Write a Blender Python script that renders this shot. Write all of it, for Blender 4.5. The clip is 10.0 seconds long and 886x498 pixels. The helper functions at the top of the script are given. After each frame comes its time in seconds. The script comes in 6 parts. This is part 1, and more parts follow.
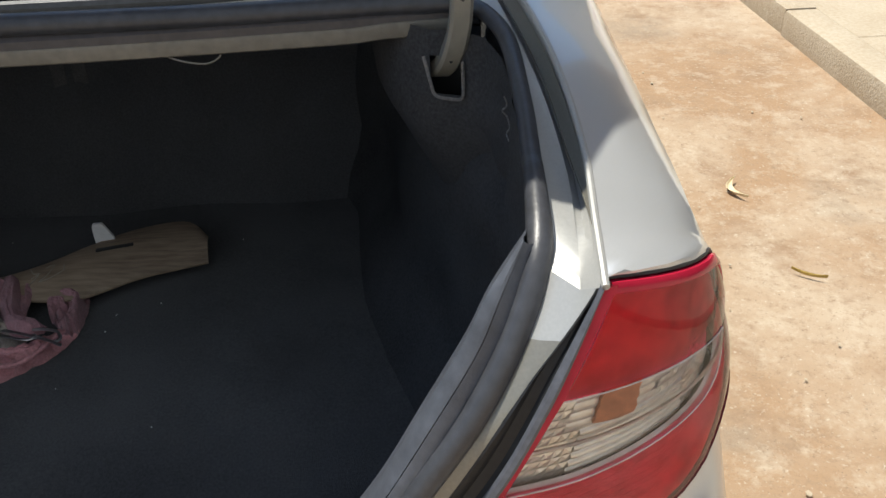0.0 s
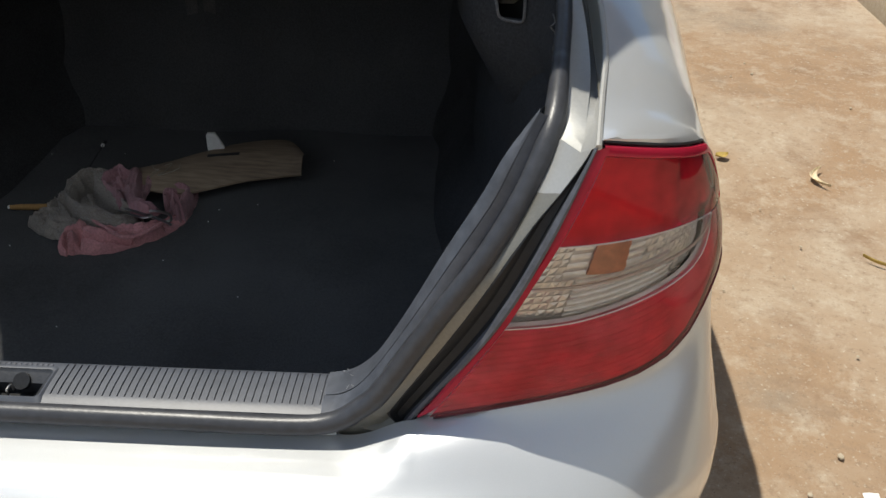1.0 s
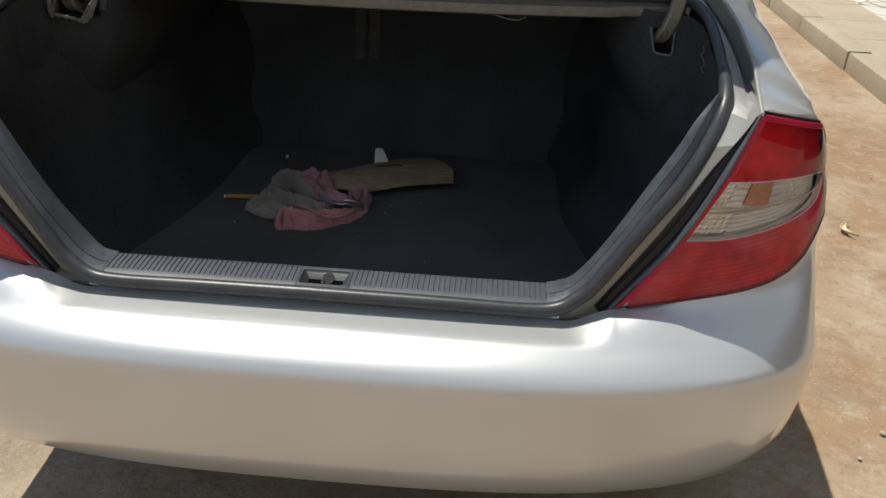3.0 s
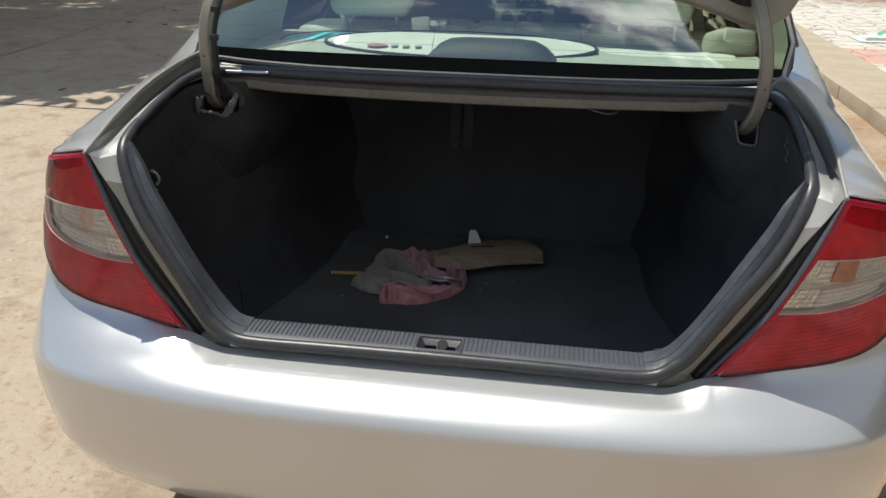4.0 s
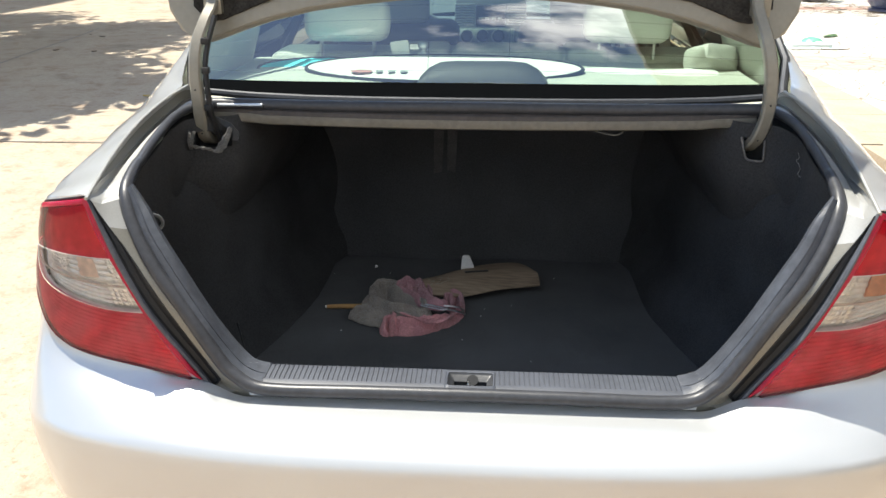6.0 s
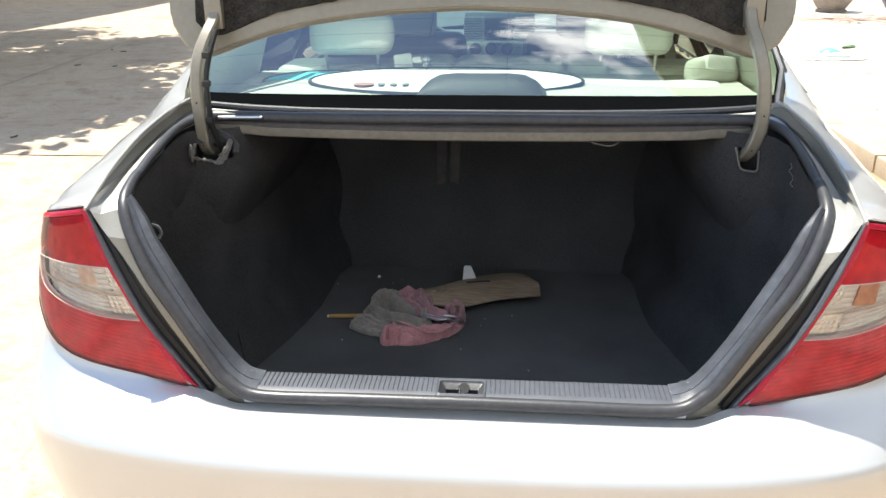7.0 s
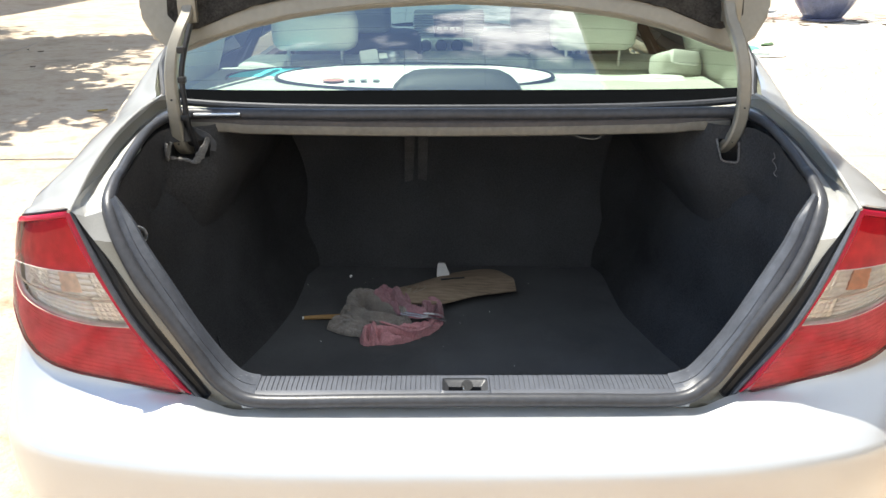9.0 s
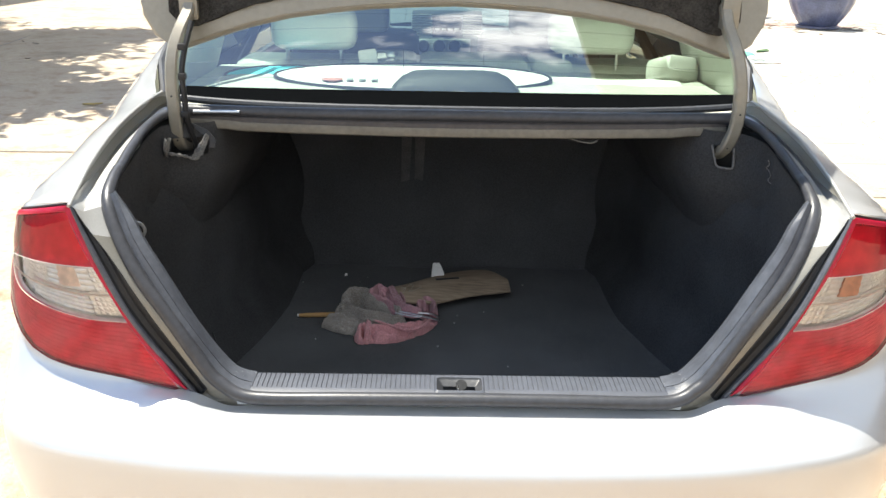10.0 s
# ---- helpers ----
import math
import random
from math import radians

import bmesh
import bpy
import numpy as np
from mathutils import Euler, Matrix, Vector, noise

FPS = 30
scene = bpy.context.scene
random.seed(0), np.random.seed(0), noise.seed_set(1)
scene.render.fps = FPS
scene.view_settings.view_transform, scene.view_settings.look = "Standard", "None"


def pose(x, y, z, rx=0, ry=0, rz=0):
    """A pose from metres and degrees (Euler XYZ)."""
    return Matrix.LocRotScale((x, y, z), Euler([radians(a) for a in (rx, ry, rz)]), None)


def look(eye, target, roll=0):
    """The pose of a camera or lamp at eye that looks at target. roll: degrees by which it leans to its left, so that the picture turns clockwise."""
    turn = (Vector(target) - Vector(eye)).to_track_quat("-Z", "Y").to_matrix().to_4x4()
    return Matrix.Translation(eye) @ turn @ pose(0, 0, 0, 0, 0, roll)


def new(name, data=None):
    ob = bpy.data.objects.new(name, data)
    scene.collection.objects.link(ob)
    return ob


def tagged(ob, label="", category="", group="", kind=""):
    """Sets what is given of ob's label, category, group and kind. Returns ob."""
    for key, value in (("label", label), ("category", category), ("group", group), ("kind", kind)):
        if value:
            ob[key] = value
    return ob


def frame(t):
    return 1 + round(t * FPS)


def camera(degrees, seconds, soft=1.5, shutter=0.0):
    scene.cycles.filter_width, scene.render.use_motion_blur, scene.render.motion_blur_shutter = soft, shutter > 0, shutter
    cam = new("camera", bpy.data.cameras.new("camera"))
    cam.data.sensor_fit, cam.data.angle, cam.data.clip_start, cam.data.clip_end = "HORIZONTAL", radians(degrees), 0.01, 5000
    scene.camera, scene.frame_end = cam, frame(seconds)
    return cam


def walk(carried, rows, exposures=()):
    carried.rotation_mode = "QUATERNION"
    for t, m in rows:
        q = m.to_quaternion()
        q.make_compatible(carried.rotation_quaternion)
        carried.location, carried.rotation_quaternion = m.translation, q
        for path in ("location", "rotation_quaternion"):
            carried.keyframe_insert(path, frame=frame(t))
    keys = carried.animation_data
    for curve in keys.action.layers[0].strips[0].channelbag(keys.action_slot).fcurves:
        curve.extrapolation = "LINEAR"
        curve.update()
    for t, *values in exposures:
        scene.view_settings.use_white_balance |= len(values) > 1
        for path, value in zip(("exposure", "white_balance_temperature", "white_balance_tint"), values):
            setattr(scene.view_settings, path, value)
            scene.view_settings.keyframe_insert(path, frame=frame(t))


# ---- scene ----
cam = camera(56.2, 10.0)
PATH = [
    (0, (0.505, -0.464, 1.433), (0.635, 1.185, 0.308), -1.5),
    (0.5, (0.573, -0.594, 1.417), (0.541, 1.061, 0.294), -0.5),
    (1, (0.568, -0.672, 1.413), (0.458, 0.972, 0.28), -0.4),
    (1.5, (0.478, -0.769, 1.411), (0.391, 0.894, 0.302), 0.1),
    (2, (0.343, -0.91, 1.399), (0.281, 0.765, 0.308), 1.2),
    (2.2, (0.312, -0.947, 1.396), (0.255, 0.734, 0.314), 2.0),
    (3.3, (0.276, -1.269, 1.462), (0.111, 0.516, 0.577), 1.8),
    (3.5, (0.269, -1.308, 1.468), (0.058, 0.491, 0.622), 1.5),
    (4, (0.208, -1.337, 1.482), (-0.066, 0.491, 0.717), 0.9),
    (4.5, (0.109, -1.309, 1.489), (-0.122, 0.542, 0.767), -0.3),
    (5, (0.029, -1.291, 1.486), (-0.11, 0.567, 0.759), 0.6),
    (5.5, (0.018, -1.293, 1.49), (-0.086, 0.562, 0.751), 0.1),
    (7, (0.09, -1.317, 1.495), (-0.079, 0.548, 0.794), -0.6),
    (7.5, (0.072, -1.319, 1.495), (-0.085, 0.545, 0.788), -0.9),
    (8, (0.037, -1.319, 1.496), (-0.089, 0.547, 0.789), -1.0),
    (8.5, (-0.008, -1.321, 1.492), (-0.078, 0.551, 0.792), -1.0),
    (9, (-0.045, -1.305, 1.482), (-0.038, 0.567, 0.779), -0.1),
    (9.5, (-0.054, -1.316, 1.496), (-0.024, 0.556, 0.791), 0.9),
    (10, (-0.053, -1.316, 1.488), (-0.028, 0.556, 0.784), 1.1),
]

# exposure follows the phone camera's automatic gain
EXPOSURES = [(0.0, 0.45), (0.2, -0.25), (0.5, -0.55), (1.0, 0.05), (1.5, 0.15), (2.0, -0.05), (2.2, -0.05), (3.3, -0.08), (3.7, -0.05), (4.0, 0.0), (4.5, 0.3), (5.5, 0.7), (7.0, 1.20), (8.6, 1.24), (9.4, 1.20), (9.8, 1.27), (10.0, 1.27)]
EXPOSURES = [(t, stops, 6650 if t < 1.2 else 6850 if t < 3 else 6700, 7) for t, stops in EXPOSURES]
walk(cam, [(t, look(eye, target, roll)) for t, eye, target, roll in PATH], EXPOSURES)

# ---------- world and sun ----------
SUN = Vector((-0.305, 0.205, 1.0)).normalized()
SUN_EL = math.asin(SUN.z)
SUN_AZ = math.atan2(SUN.x, SUN.y)
world = bpy.data.worlds.new("world")
scene.world = world
world.use_nodes = True
wn, wl = world.node_tree.nodes, world.node_tree.links
sky = wn.new("ShaderNodeTexSky")
sky.sky_type = "NISHITA"
sky.sun_disc = False
sky.sun_elevation, sky.sun_rotation = SUN_EL, SUN_AZ
sky.dust_density, sky.ozone_density, sky.air_density = 0.1, 3.2, 1.0
wco = wn.new("ShaderNodeTexCoord")
wmap = wn.new("ShaderNodeMapping")
wmap.inputs["Scale"].default_value = (1.0, 1.0, 1.4)
wmap.inputs["Location"].default_value = (0.42, 0.1, 0.3)
wl.new(wco.outputs["Generated"], wmap.inputs["Vector"])
cloud = wn.new("ShaderNodeTexNoise")
cloud.inputs["Scale"].default_value, cloud.inputs["Detail"].default_value, cloud.inputs["Roughness"].default_value = 5.5, 10.0, 0.62
wl.new(wmap.outputs["Vector"], cloud.inputs["Vector"])
cramp = wn.new("ShaderNodeValToRGB")
cramp.color_ramp.elements[0].position, cramp.color_ramp.elements[1].position = 0.58, 0.74
wsep = wn.new("ShaderNodeSeparateXYZ")
wl.new(wco.outputs["Generated"], wsep.inputs["Vector"])
wbias = wn.new("ShaderNodeMath")
wbias.operation = "MULTIPLY_ADD"
wbias.inputs[1].default_value = 0.75
wgate = wn.new("ShaderNodeMapRange")
wgate.interpolation_type = "SMOOTHSTEP"
wgate.inputs["From Min"].default_value, wgate.inputs["From Max"].default_value = 0.942, 0.98
wdot = wn.new("ShaderNodeVectorMath")
wdot.operation = "DOT_PRODUCT"
wdot.inputs[1].default_value = Vector((0.1, 0.42, 0.9)).normalized()
wl.new(wco.outputs["Generated"], wdot.inputs[0])
wl.new(wdot.outputs["Value"], wgate.inputs["Value"])
wprod = wn.new("ShaderNodeMath")
wprod.operation = "MULTIPLY"
wshift = wn.new("ShaderNodeMath")
wshift.operation = "ADD"
wshift.inputs[1].default_value = 0.11
wl.new(wsep.outputs["X"], wshift.inputs[0])
wl.new(wshift.outputs[0], wprod.inputs[0])
wl.new(wgate.outputs[0], wprod.inputs[1])
wl.new(wprod.outputs[0], wbias.inputs[0])
wl.new(cloud.outputs["Fac"], wbias.inputs[2])
wl.new(wbias.outputs[0], cramp.inputs["Fac"])
wmix = wn.new("ShaderNodeMix")
wmix.data_type = "RGBA"
wmix.inputs["B"].default_value = (16.0, 16.2, 16.6, 1)
wl.new(cramp.outputs["Color"], wmix.inputs["Factor"])
wl.new(sky.outputs["Color"], wmix.inputs["A"])
# thin high cloud over the southern and eastern sky
veil = wn.new("ShaderNodeMapRange")
veil.interpolation_type = "SMOOTHSTEP"
veil.inputs["From Min"].default_value, veil.inputs["From Max"].default_value, veil.inputs["To Min"].default_value, veil.inputs["To Max"].default_value = -0.45, 0.12, 0.8, 0.0
vdir = wn.new("ShaderNodeVectorMath")
vdir.operation = "DOT_PRODUCT"
vdir.inputs[1].default_value = (-0.75, 1.0, 0.0)
wl.new(wco.outputs["Generated"], vdir.inputs[0])
wl.new(vdir.outputs["Value"], veil.inputs["Value"])
vnoise = wn.new("ShaderNodeTexNoise")
vnoise.inputs["Scale"].default_value, vnoise.inputs["Detail"].default_value = 1.6, 6.0
wl.new(wco.outputs["Generated"], vnoise.inputs["Vector"])
vmul = wn.new("ShaderNodeMath")
vmul.operation = "MULTIPLY"
wl.new(veil.outputs["Result"], vmul.inputs[0])
vr = wn.new("ShaderNodeMapRange")
vr.inputs["From Min"].default_value, vr.inputs["From Max"].default_value, vr.inputs["To Min"].default_value = 0.35, 0.6, 0.65
wl.new(vnoise.outputs["Fac"], vr.inputs["Value"])
wl.new(vr.outputs["Result"], vmul.inputs[1])
wveil = wn.new("ShaderNodeMix")
wveil.data_type = "RGBA"
wveil.inputs["B"].default_value = (4.6, 4.8, 5.0, 1)
wl.new(vmul.outputs[0], wveil.inputs["Factor"])
wl.new(wmix.outputs["Result"], wveil.inputs["A"])
bg = wn["Background"]
bg.inputs["Strength"].default_value = 0.12
wl.new(wveil.outputs["Result"], bg.inputs["Color"])
sun_data = bpy.data.lights.new("sun", "SUN")
sun_data.energy, sun_data.angle, sun_data.color = 4.8, radians(0.53), (1.0, 0.95, 0.87)
sun = new("sun", sun_data)
sun.matrix_world = look(SUN * 30, (0, 0, 0))


# ---------- materials ----------
def material(name, colour, rough=0.5, metal=0.0, vary=0.15, scale=8.0, fine=60.0, bump=0.05, bump_scale=200.0, coat=0.0, second=None, spec=0.5, sheen=0.0):
    """A surface with variation at two scales and a fine relief."""
    m = bpy.data.materials.new(name)
    m.use_nodes = True
    n, l = m.node_tree.nodes, m.node_tree.links
    b = n["Principled BSDF"]
    b.inputs["Roughness"].default_value, b.inputs["Metallic"].default_value = rough, metal
    b.inputs["Coat Weight"].default_value, b.inputs["Coat Roughness"].default_value = coat, 0.04
    b.inputs["Specular IOR Level"].default_value = spec
    b.inputs["Sheen Weight"].default_value = sheen
    co = n.new("ShaderNodeTexCoord")
    big = n.new("ShaderNodeTexNoise")
    big.inputs["Scale"].default_value, big.inputs["Detail"].default_value = scale, 5.0
    small = n.new("ShaderNodeTexNoise")
    small.inputs["Scale"].default_value, small.inputs["Detail"].default_value = fine, 3.0
    for t in (big, small):
        l.new(co.outputs["Object"], t.inputs["Vector"])
    add = n.new("ShaderNodeMath")
    add.operation = "ADD"
    l.new(big.outputs["Fac"], add.inputs[0])
    l.new(small.outputs["Fac"], add.inputs[1])
    ramp = n.new("ShaderNodeMapRange")
    ramp.inputs["From Min"].default_value, ramp.inputs["From Max"].default_value = 0.7, 1.3
    l.new(add.outputs[0], ramp.inputs["Value"])
    mix = n.new("ShaderNodeMix")
    mix.data_type = "RGBA"
    two = second or tuple(c * (1 - vary) for c in colour)
    first = colour if second else tuple(min(1.0, c * (1 + vary)) for c in colour)
    mix.inputs["A"].default_value, mix.inputs["B"].default_value = (*first, 1), (*two, 1)
    l.new(ramp.outputs["Result"], mix.inputs["Factor"])
    l.new(mix.outputs["Result"], b.inputs["Base Color"])
    if bump:
        rel = n.new("ShaderNodeTexNoise")
        rel.inputs["Scale"].default_value, rel.inputs["Detail"].default_value = bump_scale, 4.0
        l.new(co.outputs["Object"], rel.inputs["Vector"])
        bp = n.new("ShaderNodeBump")
        bp.inputs["Strength"].default_value, bp.inputs["Distance"].default_value = bump, 0.01
        l.new(rel.outputs["Fac"], bp.inputs["Height"])
        l.new(bp.outputs["Normal"], b.inputs["Normal"])
    return m


def stretch(m, scale, turned=0.0):
    """Draws a material's variation out along one direction, as grain."""
    n, l = m.node_tree.nodes, m.node_tree.links
    mp = n.new("ShaderNodeMapping")
    mp.inputs["Scale"].default_value = scale
    mp.inputs["Rotation"].default_value = (0, 0, radians(-turned))
    for k in [k for k in l if k.from_node.type == "TEX_COORD"]:
        l.new(mp.outputs["Vector"], k.to_socket)
    l.new([k for k in n if k.type == "TEX_COORD"][0].outputs["Object"], mp.inputs["Vector"])


def clear(name, tint, ior=1.45, rough=0.0):
    """A thin clear sheet: tinted see-through with a gloss that grows at grazing angles."""
    m = bpy.data.materials.new(name)
    m.use_nodes = True
    n, l = m.node_tree.nodes, m.node_tree.links
    n.remove(n["Principled BSDF"])
    tr, gl, fr, mx = n.new("ShaderNodeBsdfTransparent"), n.new("ShaderNodeBsdfGlossy"), n.new("ShaderNodeFresnel"), n.new("ShaderNodeMixShader")
    tr.inputs["Color"].default_value = (*tint, 1)
    gl.inputs["Roughness"].default_value = rough
    fr.inputs["IOR"].default_value = ior
    l.new(fr.outputs["Fac"], mx.inputs["Fac"])
    l.new(tr.outputs[0], mx.inputs[1])
    l.new(gl.outputs[0], mx.inputs[2])
    l.new(mx.outputs[0], n["Material Output"].inputs["Surface"])
    return m


def lens(name, tint, haze, bloom):
    """Moulded lens: tinted see-through plastic, hazed by weather in patches, under a glossy skin."""
    m = clear(name, tint, 1.42, 0.025)
    n, l = m.node_tree.nodes, m.node_tree.links
    out = n["Material Output"]
    top = out.inputs["Surface"].links[0].from_node
    under = top.inputs[1].links[0].from_node
    df, mx, nz, rg = n.new("ShaderNodeBsdfDiffuse"), n.new("ShaderNodeMixShader"), n.new("ShaderNodeTexNoise"), n.new("ShaderNodeMapRange")
    df.inputs["Color"].default_value = (*bloom, 1)
    co = n.new("ShaderNodeTexCoord")
    l.new(co.outputs["Object"], nz.inputs["Vector"])
    nz.inputs["Scale"].default_value, nz.inputs["Detail"].default_value = 16.0, 6.0
    rg.inputs["From Min"].default_value, rg.inputs["From Max"].default_value = 0.32, 0.68
    rg.inputs["To Min"].default_value, rg.inputs["To Max"].default_value = haze * 0.4, haze * 1.6
    l.new(nz.outputs["Fac"], rg.inputs["Value"])
    l.new(rg.outputs["Result"], mx.inputs["Fac"])
    l.new(under.outputs[0], mx.inputs[1])
    l.new(df.outputs[0], mx.inputs[2])
    l.new(mx.outputs[0], top.inputs[1])
    return m


M_SILVER = material("silver_paint", (0.585, 0.600, 0.610), 0.34, 0.50, 0.03, 3.0, 900.0, 0.04, 1500.0, coat=1.0)
M_PRIMER = material("champagne_inner_paint", (0.28, 0.26, 0.215), 0.42, 0.3, 0.08, 6.0, 80.0, 0.03, coat=0.2)
# darker copy of the beige inner paint, with shade put into the colour
M_SHELFEDGE = material("shade_toned_beige", (0.17, 0.155, 0.125), 0.5, 0.1, 0.2, 9.0, 80.0, 0.05)
M_JAMB = material("silver_jamb_paint", (0.42, 0.42, 0.405), 0.42, 0.35, 0.06, 5.0, 300.0, 0.04, 900.0, coat=0.25)
# jamb paint, dull and darkened further for the shade beside lamps and wing
M_INNERPAINT = material("dull_shaded_jamb_paint", (0.215, 0.205, 0.175), 0.42, 0.40, 0.1, 9.0, 300.0, 0.04, 900.0, coat=0.25)
M_GUTTER = material("dark_brown_lip", (0.060, 0.052, 0.050), 0.5, 0.0, 0.25, 9.0, 90.0, 0.05)
M_RUBBER = material("black_rubber", (0.035, 0.037, 0.042), 0.42, 0.0, 0.3, 9.0, 120.0, 0.06, 300.0)
M_SEAL = material("grey_rubber_seal", (0.044, 0.046, 0.053), 0.38, 0.0, 0.25, 9.0, 90.0, 0.05, 260.0)
M_TRIM = material("worn_dark_plastic", (0.068, 0.075, 0.091), 0.44, 0.0, 0.25, 18.0, 90.0, 0.06, 420.0)
M_SCUFF = material("worn_grey_plastic", (0.070, 0.077, 0.094), 0.44, 0.0, 0.14, 14.0, 60.0, 0.04, 420.0)
M_DARK = material("dark_plastic", (0.018, 0.018, 0.019), 0.5, 0.0, 0.3, 9.0, 90.0, 0.05)
M_CARPET = material("charcoal_trunk_carpet", (0.082, 0.083, 0.085), 0.95, 0.0, 0.35, 5.0, 260.0, 0.5, 700.0, spec=0.1, sheen=0.1)
# one dark lining in two tones: walls darker, back lighter, to offset the light
M_FELT = material("darkened_boot_felt", (0.061, 0.061, 0.062), 0.95, 0.0, 0.35, 5.0, 260.0, 0.5, 700.0, spec=0.1)
M_BACKFELT = material("lightened_seat_back_felt", (0.082, 0.082, 0.084), 0.95, 0.0, 0.25, 4.0, 260.0, 0.4, 700.0, spec=0.1)
M_FLAP = material("pale_torn_fleece", (0.20, 0.19, 0.175), 0.95, 0.0, 0.35, 60.0, 300.0, 0.9, 400.0, spec=0.1, sheen=0.3)
M_STRAP = material("grey_webbing", (0.115, 0.112, 0.108), 0.9, 0.0, 0.3, 20.0, 300.0, 0.4, 500.0, spec=0.1)
M_FLEECE = material("grey_frayed_felt", (0.20, 0.19, 0.18), 0.95, 0.0, 0.4, 60.0, 300.0, 0.6, 500.0, spec=0.1)
M_REDRIM = material("red_lens_edge", (0.40, 0.014, 0.040), 0.14, 0.0, 0.15, 9.0, 60.0, 0.0, spec=0.3)
M_REDLENS = lens("red_lens_plastic", (0.98, 0.05, 0.155), 0.030, (0.68, 0.13, 0.18))
M_FADED = lens("faded_red_lens_plastic", (0.98, 0.055, 0.165), 0.12, (0.80, 0.25, 0.28))
M_REDDARK = material("dark_red_lens_foot", (0.10, 0.004, 0.010), 0.3, 0.0, 0.2, 9.0, 60.0, 0.0, spec=0.3)
M_BEHIND = material("dulled_reflector", (0.80, 0.76, 0.78), 0.32, 0.25, 0.3, 17.0, 46.0, 0.12, 60.0, second=(0.48, 0.45, 0.46))
M_LIP = material("grey_gasket_lip", (0.075, 0.080, 0.095), 0.42, 0.0, 0.3, 20.0, 140.0, 0.06, 300.0)
M_GASKET = material("black_gasket_rubber", (0.014, 0.0145, 0.016), 0.48, 0.0, 0.3, 9.0, 120.0, 0.06, 300.0, spec=0.35)
M_DIVIDER = material("pale_lens_joint", (0.66, 0.58, 0.53), 0.35, 0.0, 0.2, 40.0, 90.0, 0.0)
M_CLEAR = clear("clear_lens_plastic", (0.97, 0.95, 0.92), 1.5, 0.02)
M_CHROME = material("aged_reflector", (0.93, 0.90, 0.86), 0.24, 0.42, 0.12, 30.0, 120.0, 0.08, 130.0)
M_SCRATCH = material("pale_scratch", (0.33, 0.33, 0.34), 0.6, 0.0, 0.1, 9.0, 90.0, 0.0)
M_AMBER = material("amber_bulb_cap", (0.60, 0.25, 0.14), 0.3, 0.0, 0.2, 20.0, 80.0, 0.05)
M_GLASS = clear("tinted_rear_glass", (0.60, 0.78, 0.69), 3.0)
M_SIDEGLASS = clear("side_glass", (0.55, 0.66, 0.61), 1.45)
M_FRIT = material("black_ceramic_band", (0.004, 0.0045, 0.005), 0.8, 0.0, 0.1, 6.0, 60.0, 0.0, spec=0.0)
# cabin trim: the shade inside the car is put into this dark colour
M_CABIN = material("shade_toned_cabin_trim", (0.09, 0.09, 0.085), 0.6, 0.0, 0.12, 6.0, 140.0, 0.15, 320.0)
M_HOUSING = material("grey_green_housing", (0.035, 0.038, 0.036), 0.6, 0.0, 0.12, 6.0, 140.0, 0.1, 320.0)
M_LEATHER = material("pale_grey_leather", (0.56, 0.57, 0.52), 0.5, 0.0, 0.12, 6.0, 140.0, 0.15, 320.0)
M_SHELF = material("pale_parcel_shelf_felt", (0.50, 0.51, 0.46), 0.9, 0.0, 0.12, 9.0, 240.0, 0.2, 500.0)
M_DASH = material("grey_dashboard_plastic", (0.22, 0.23, 0.25), 0.5, 0.0, 0.1, 9.0, 120.0, 0.1, 300.0)
M_WHITE = material("white_cloth", (0.78, 0.78, 0.76), 0.8, 0.0, 0.08, 6.0, 150.0, 0.1, 300.0)
M_BLUE = material("turquoise_cloth", (0.10, 0.80, 0.98), 0.7, 0.0, 0.12, 8.0, 150.0, 0.1, 300.0)
M_LOGO_RED = material("red_print", (0.50, 0.22, 0.21), 0.6, 0.0, 0.1, 8.0, 90.0, 0.0)
M_LOGO_GREY = material("grey_print", (0.25, 0.27, 0.28), 0.6, 0.0, 0.1, 8.0, 90.0, 0.0)
M_STEEL = material("bare_steel", (0.60, 0.60, 0.60), 0.3, 1.0, 0.2, 30.0, 200.0, 0.05)
M_PINK = material("faded_pink_cloth", (0.80, 0.38, 0.385), 0.95, 0.0, 0.2, 14.0, 220.0, 0.5, 600.0, second=(0.50, 0.22, 0.23), sheen=0.2)
M_MAUVE = material("faded_mauve_cloth", (0.56, 0.30, 0.325), 0.95, 0.0, 0.2, 14.0, 220.0, 0.5, 600.0, second=(0.34, 0.17, 0.195), sheen=0.2)
M_GREYRAG = material("dirty_grey_cloth", (0.50, 0.44, 0.37), 0.95, 0.0, 0.25, 26.0, 260.0, 0.8, 600.0, second=(0.24, 0.205, 0.175), sheen=0.3)
M_WOOD = material("brown_fibreboard", (0.42, 0.32, 0.225), 0.7, 0.0, 0.2, 14.0, 90.0, 0.2, 200.0, second=(0.20, 0.145, 0.10))
stretch(M_WOOD, (.22, 1.6, 1.0), 12)
M_BAMBOO = material("yellow_bamboo", (0.46, 0.27, 0.10), 0.55, 0.0, 0.2, 20.0, 180.0, 0.1)
M_PALEAMBER = material("pale_amber_bulb_cap", (0.80, 0.62, 0.52), 0.3, 0.0, 0.2, 20.0, 80.0, 0.05)
M_TYRE = material("tyre_rubber", (0.025, 0.025, 0.026), 0.8, 0.0, 0.2, 9.0, 80.0, 0.2)
M_POT = material("glazed_blue_pot", (0.075, 0.09, 0.17), 0.32, 0.0, 0.35, 6.0, 40.0, 0.1, 60.0, coat=0.3)
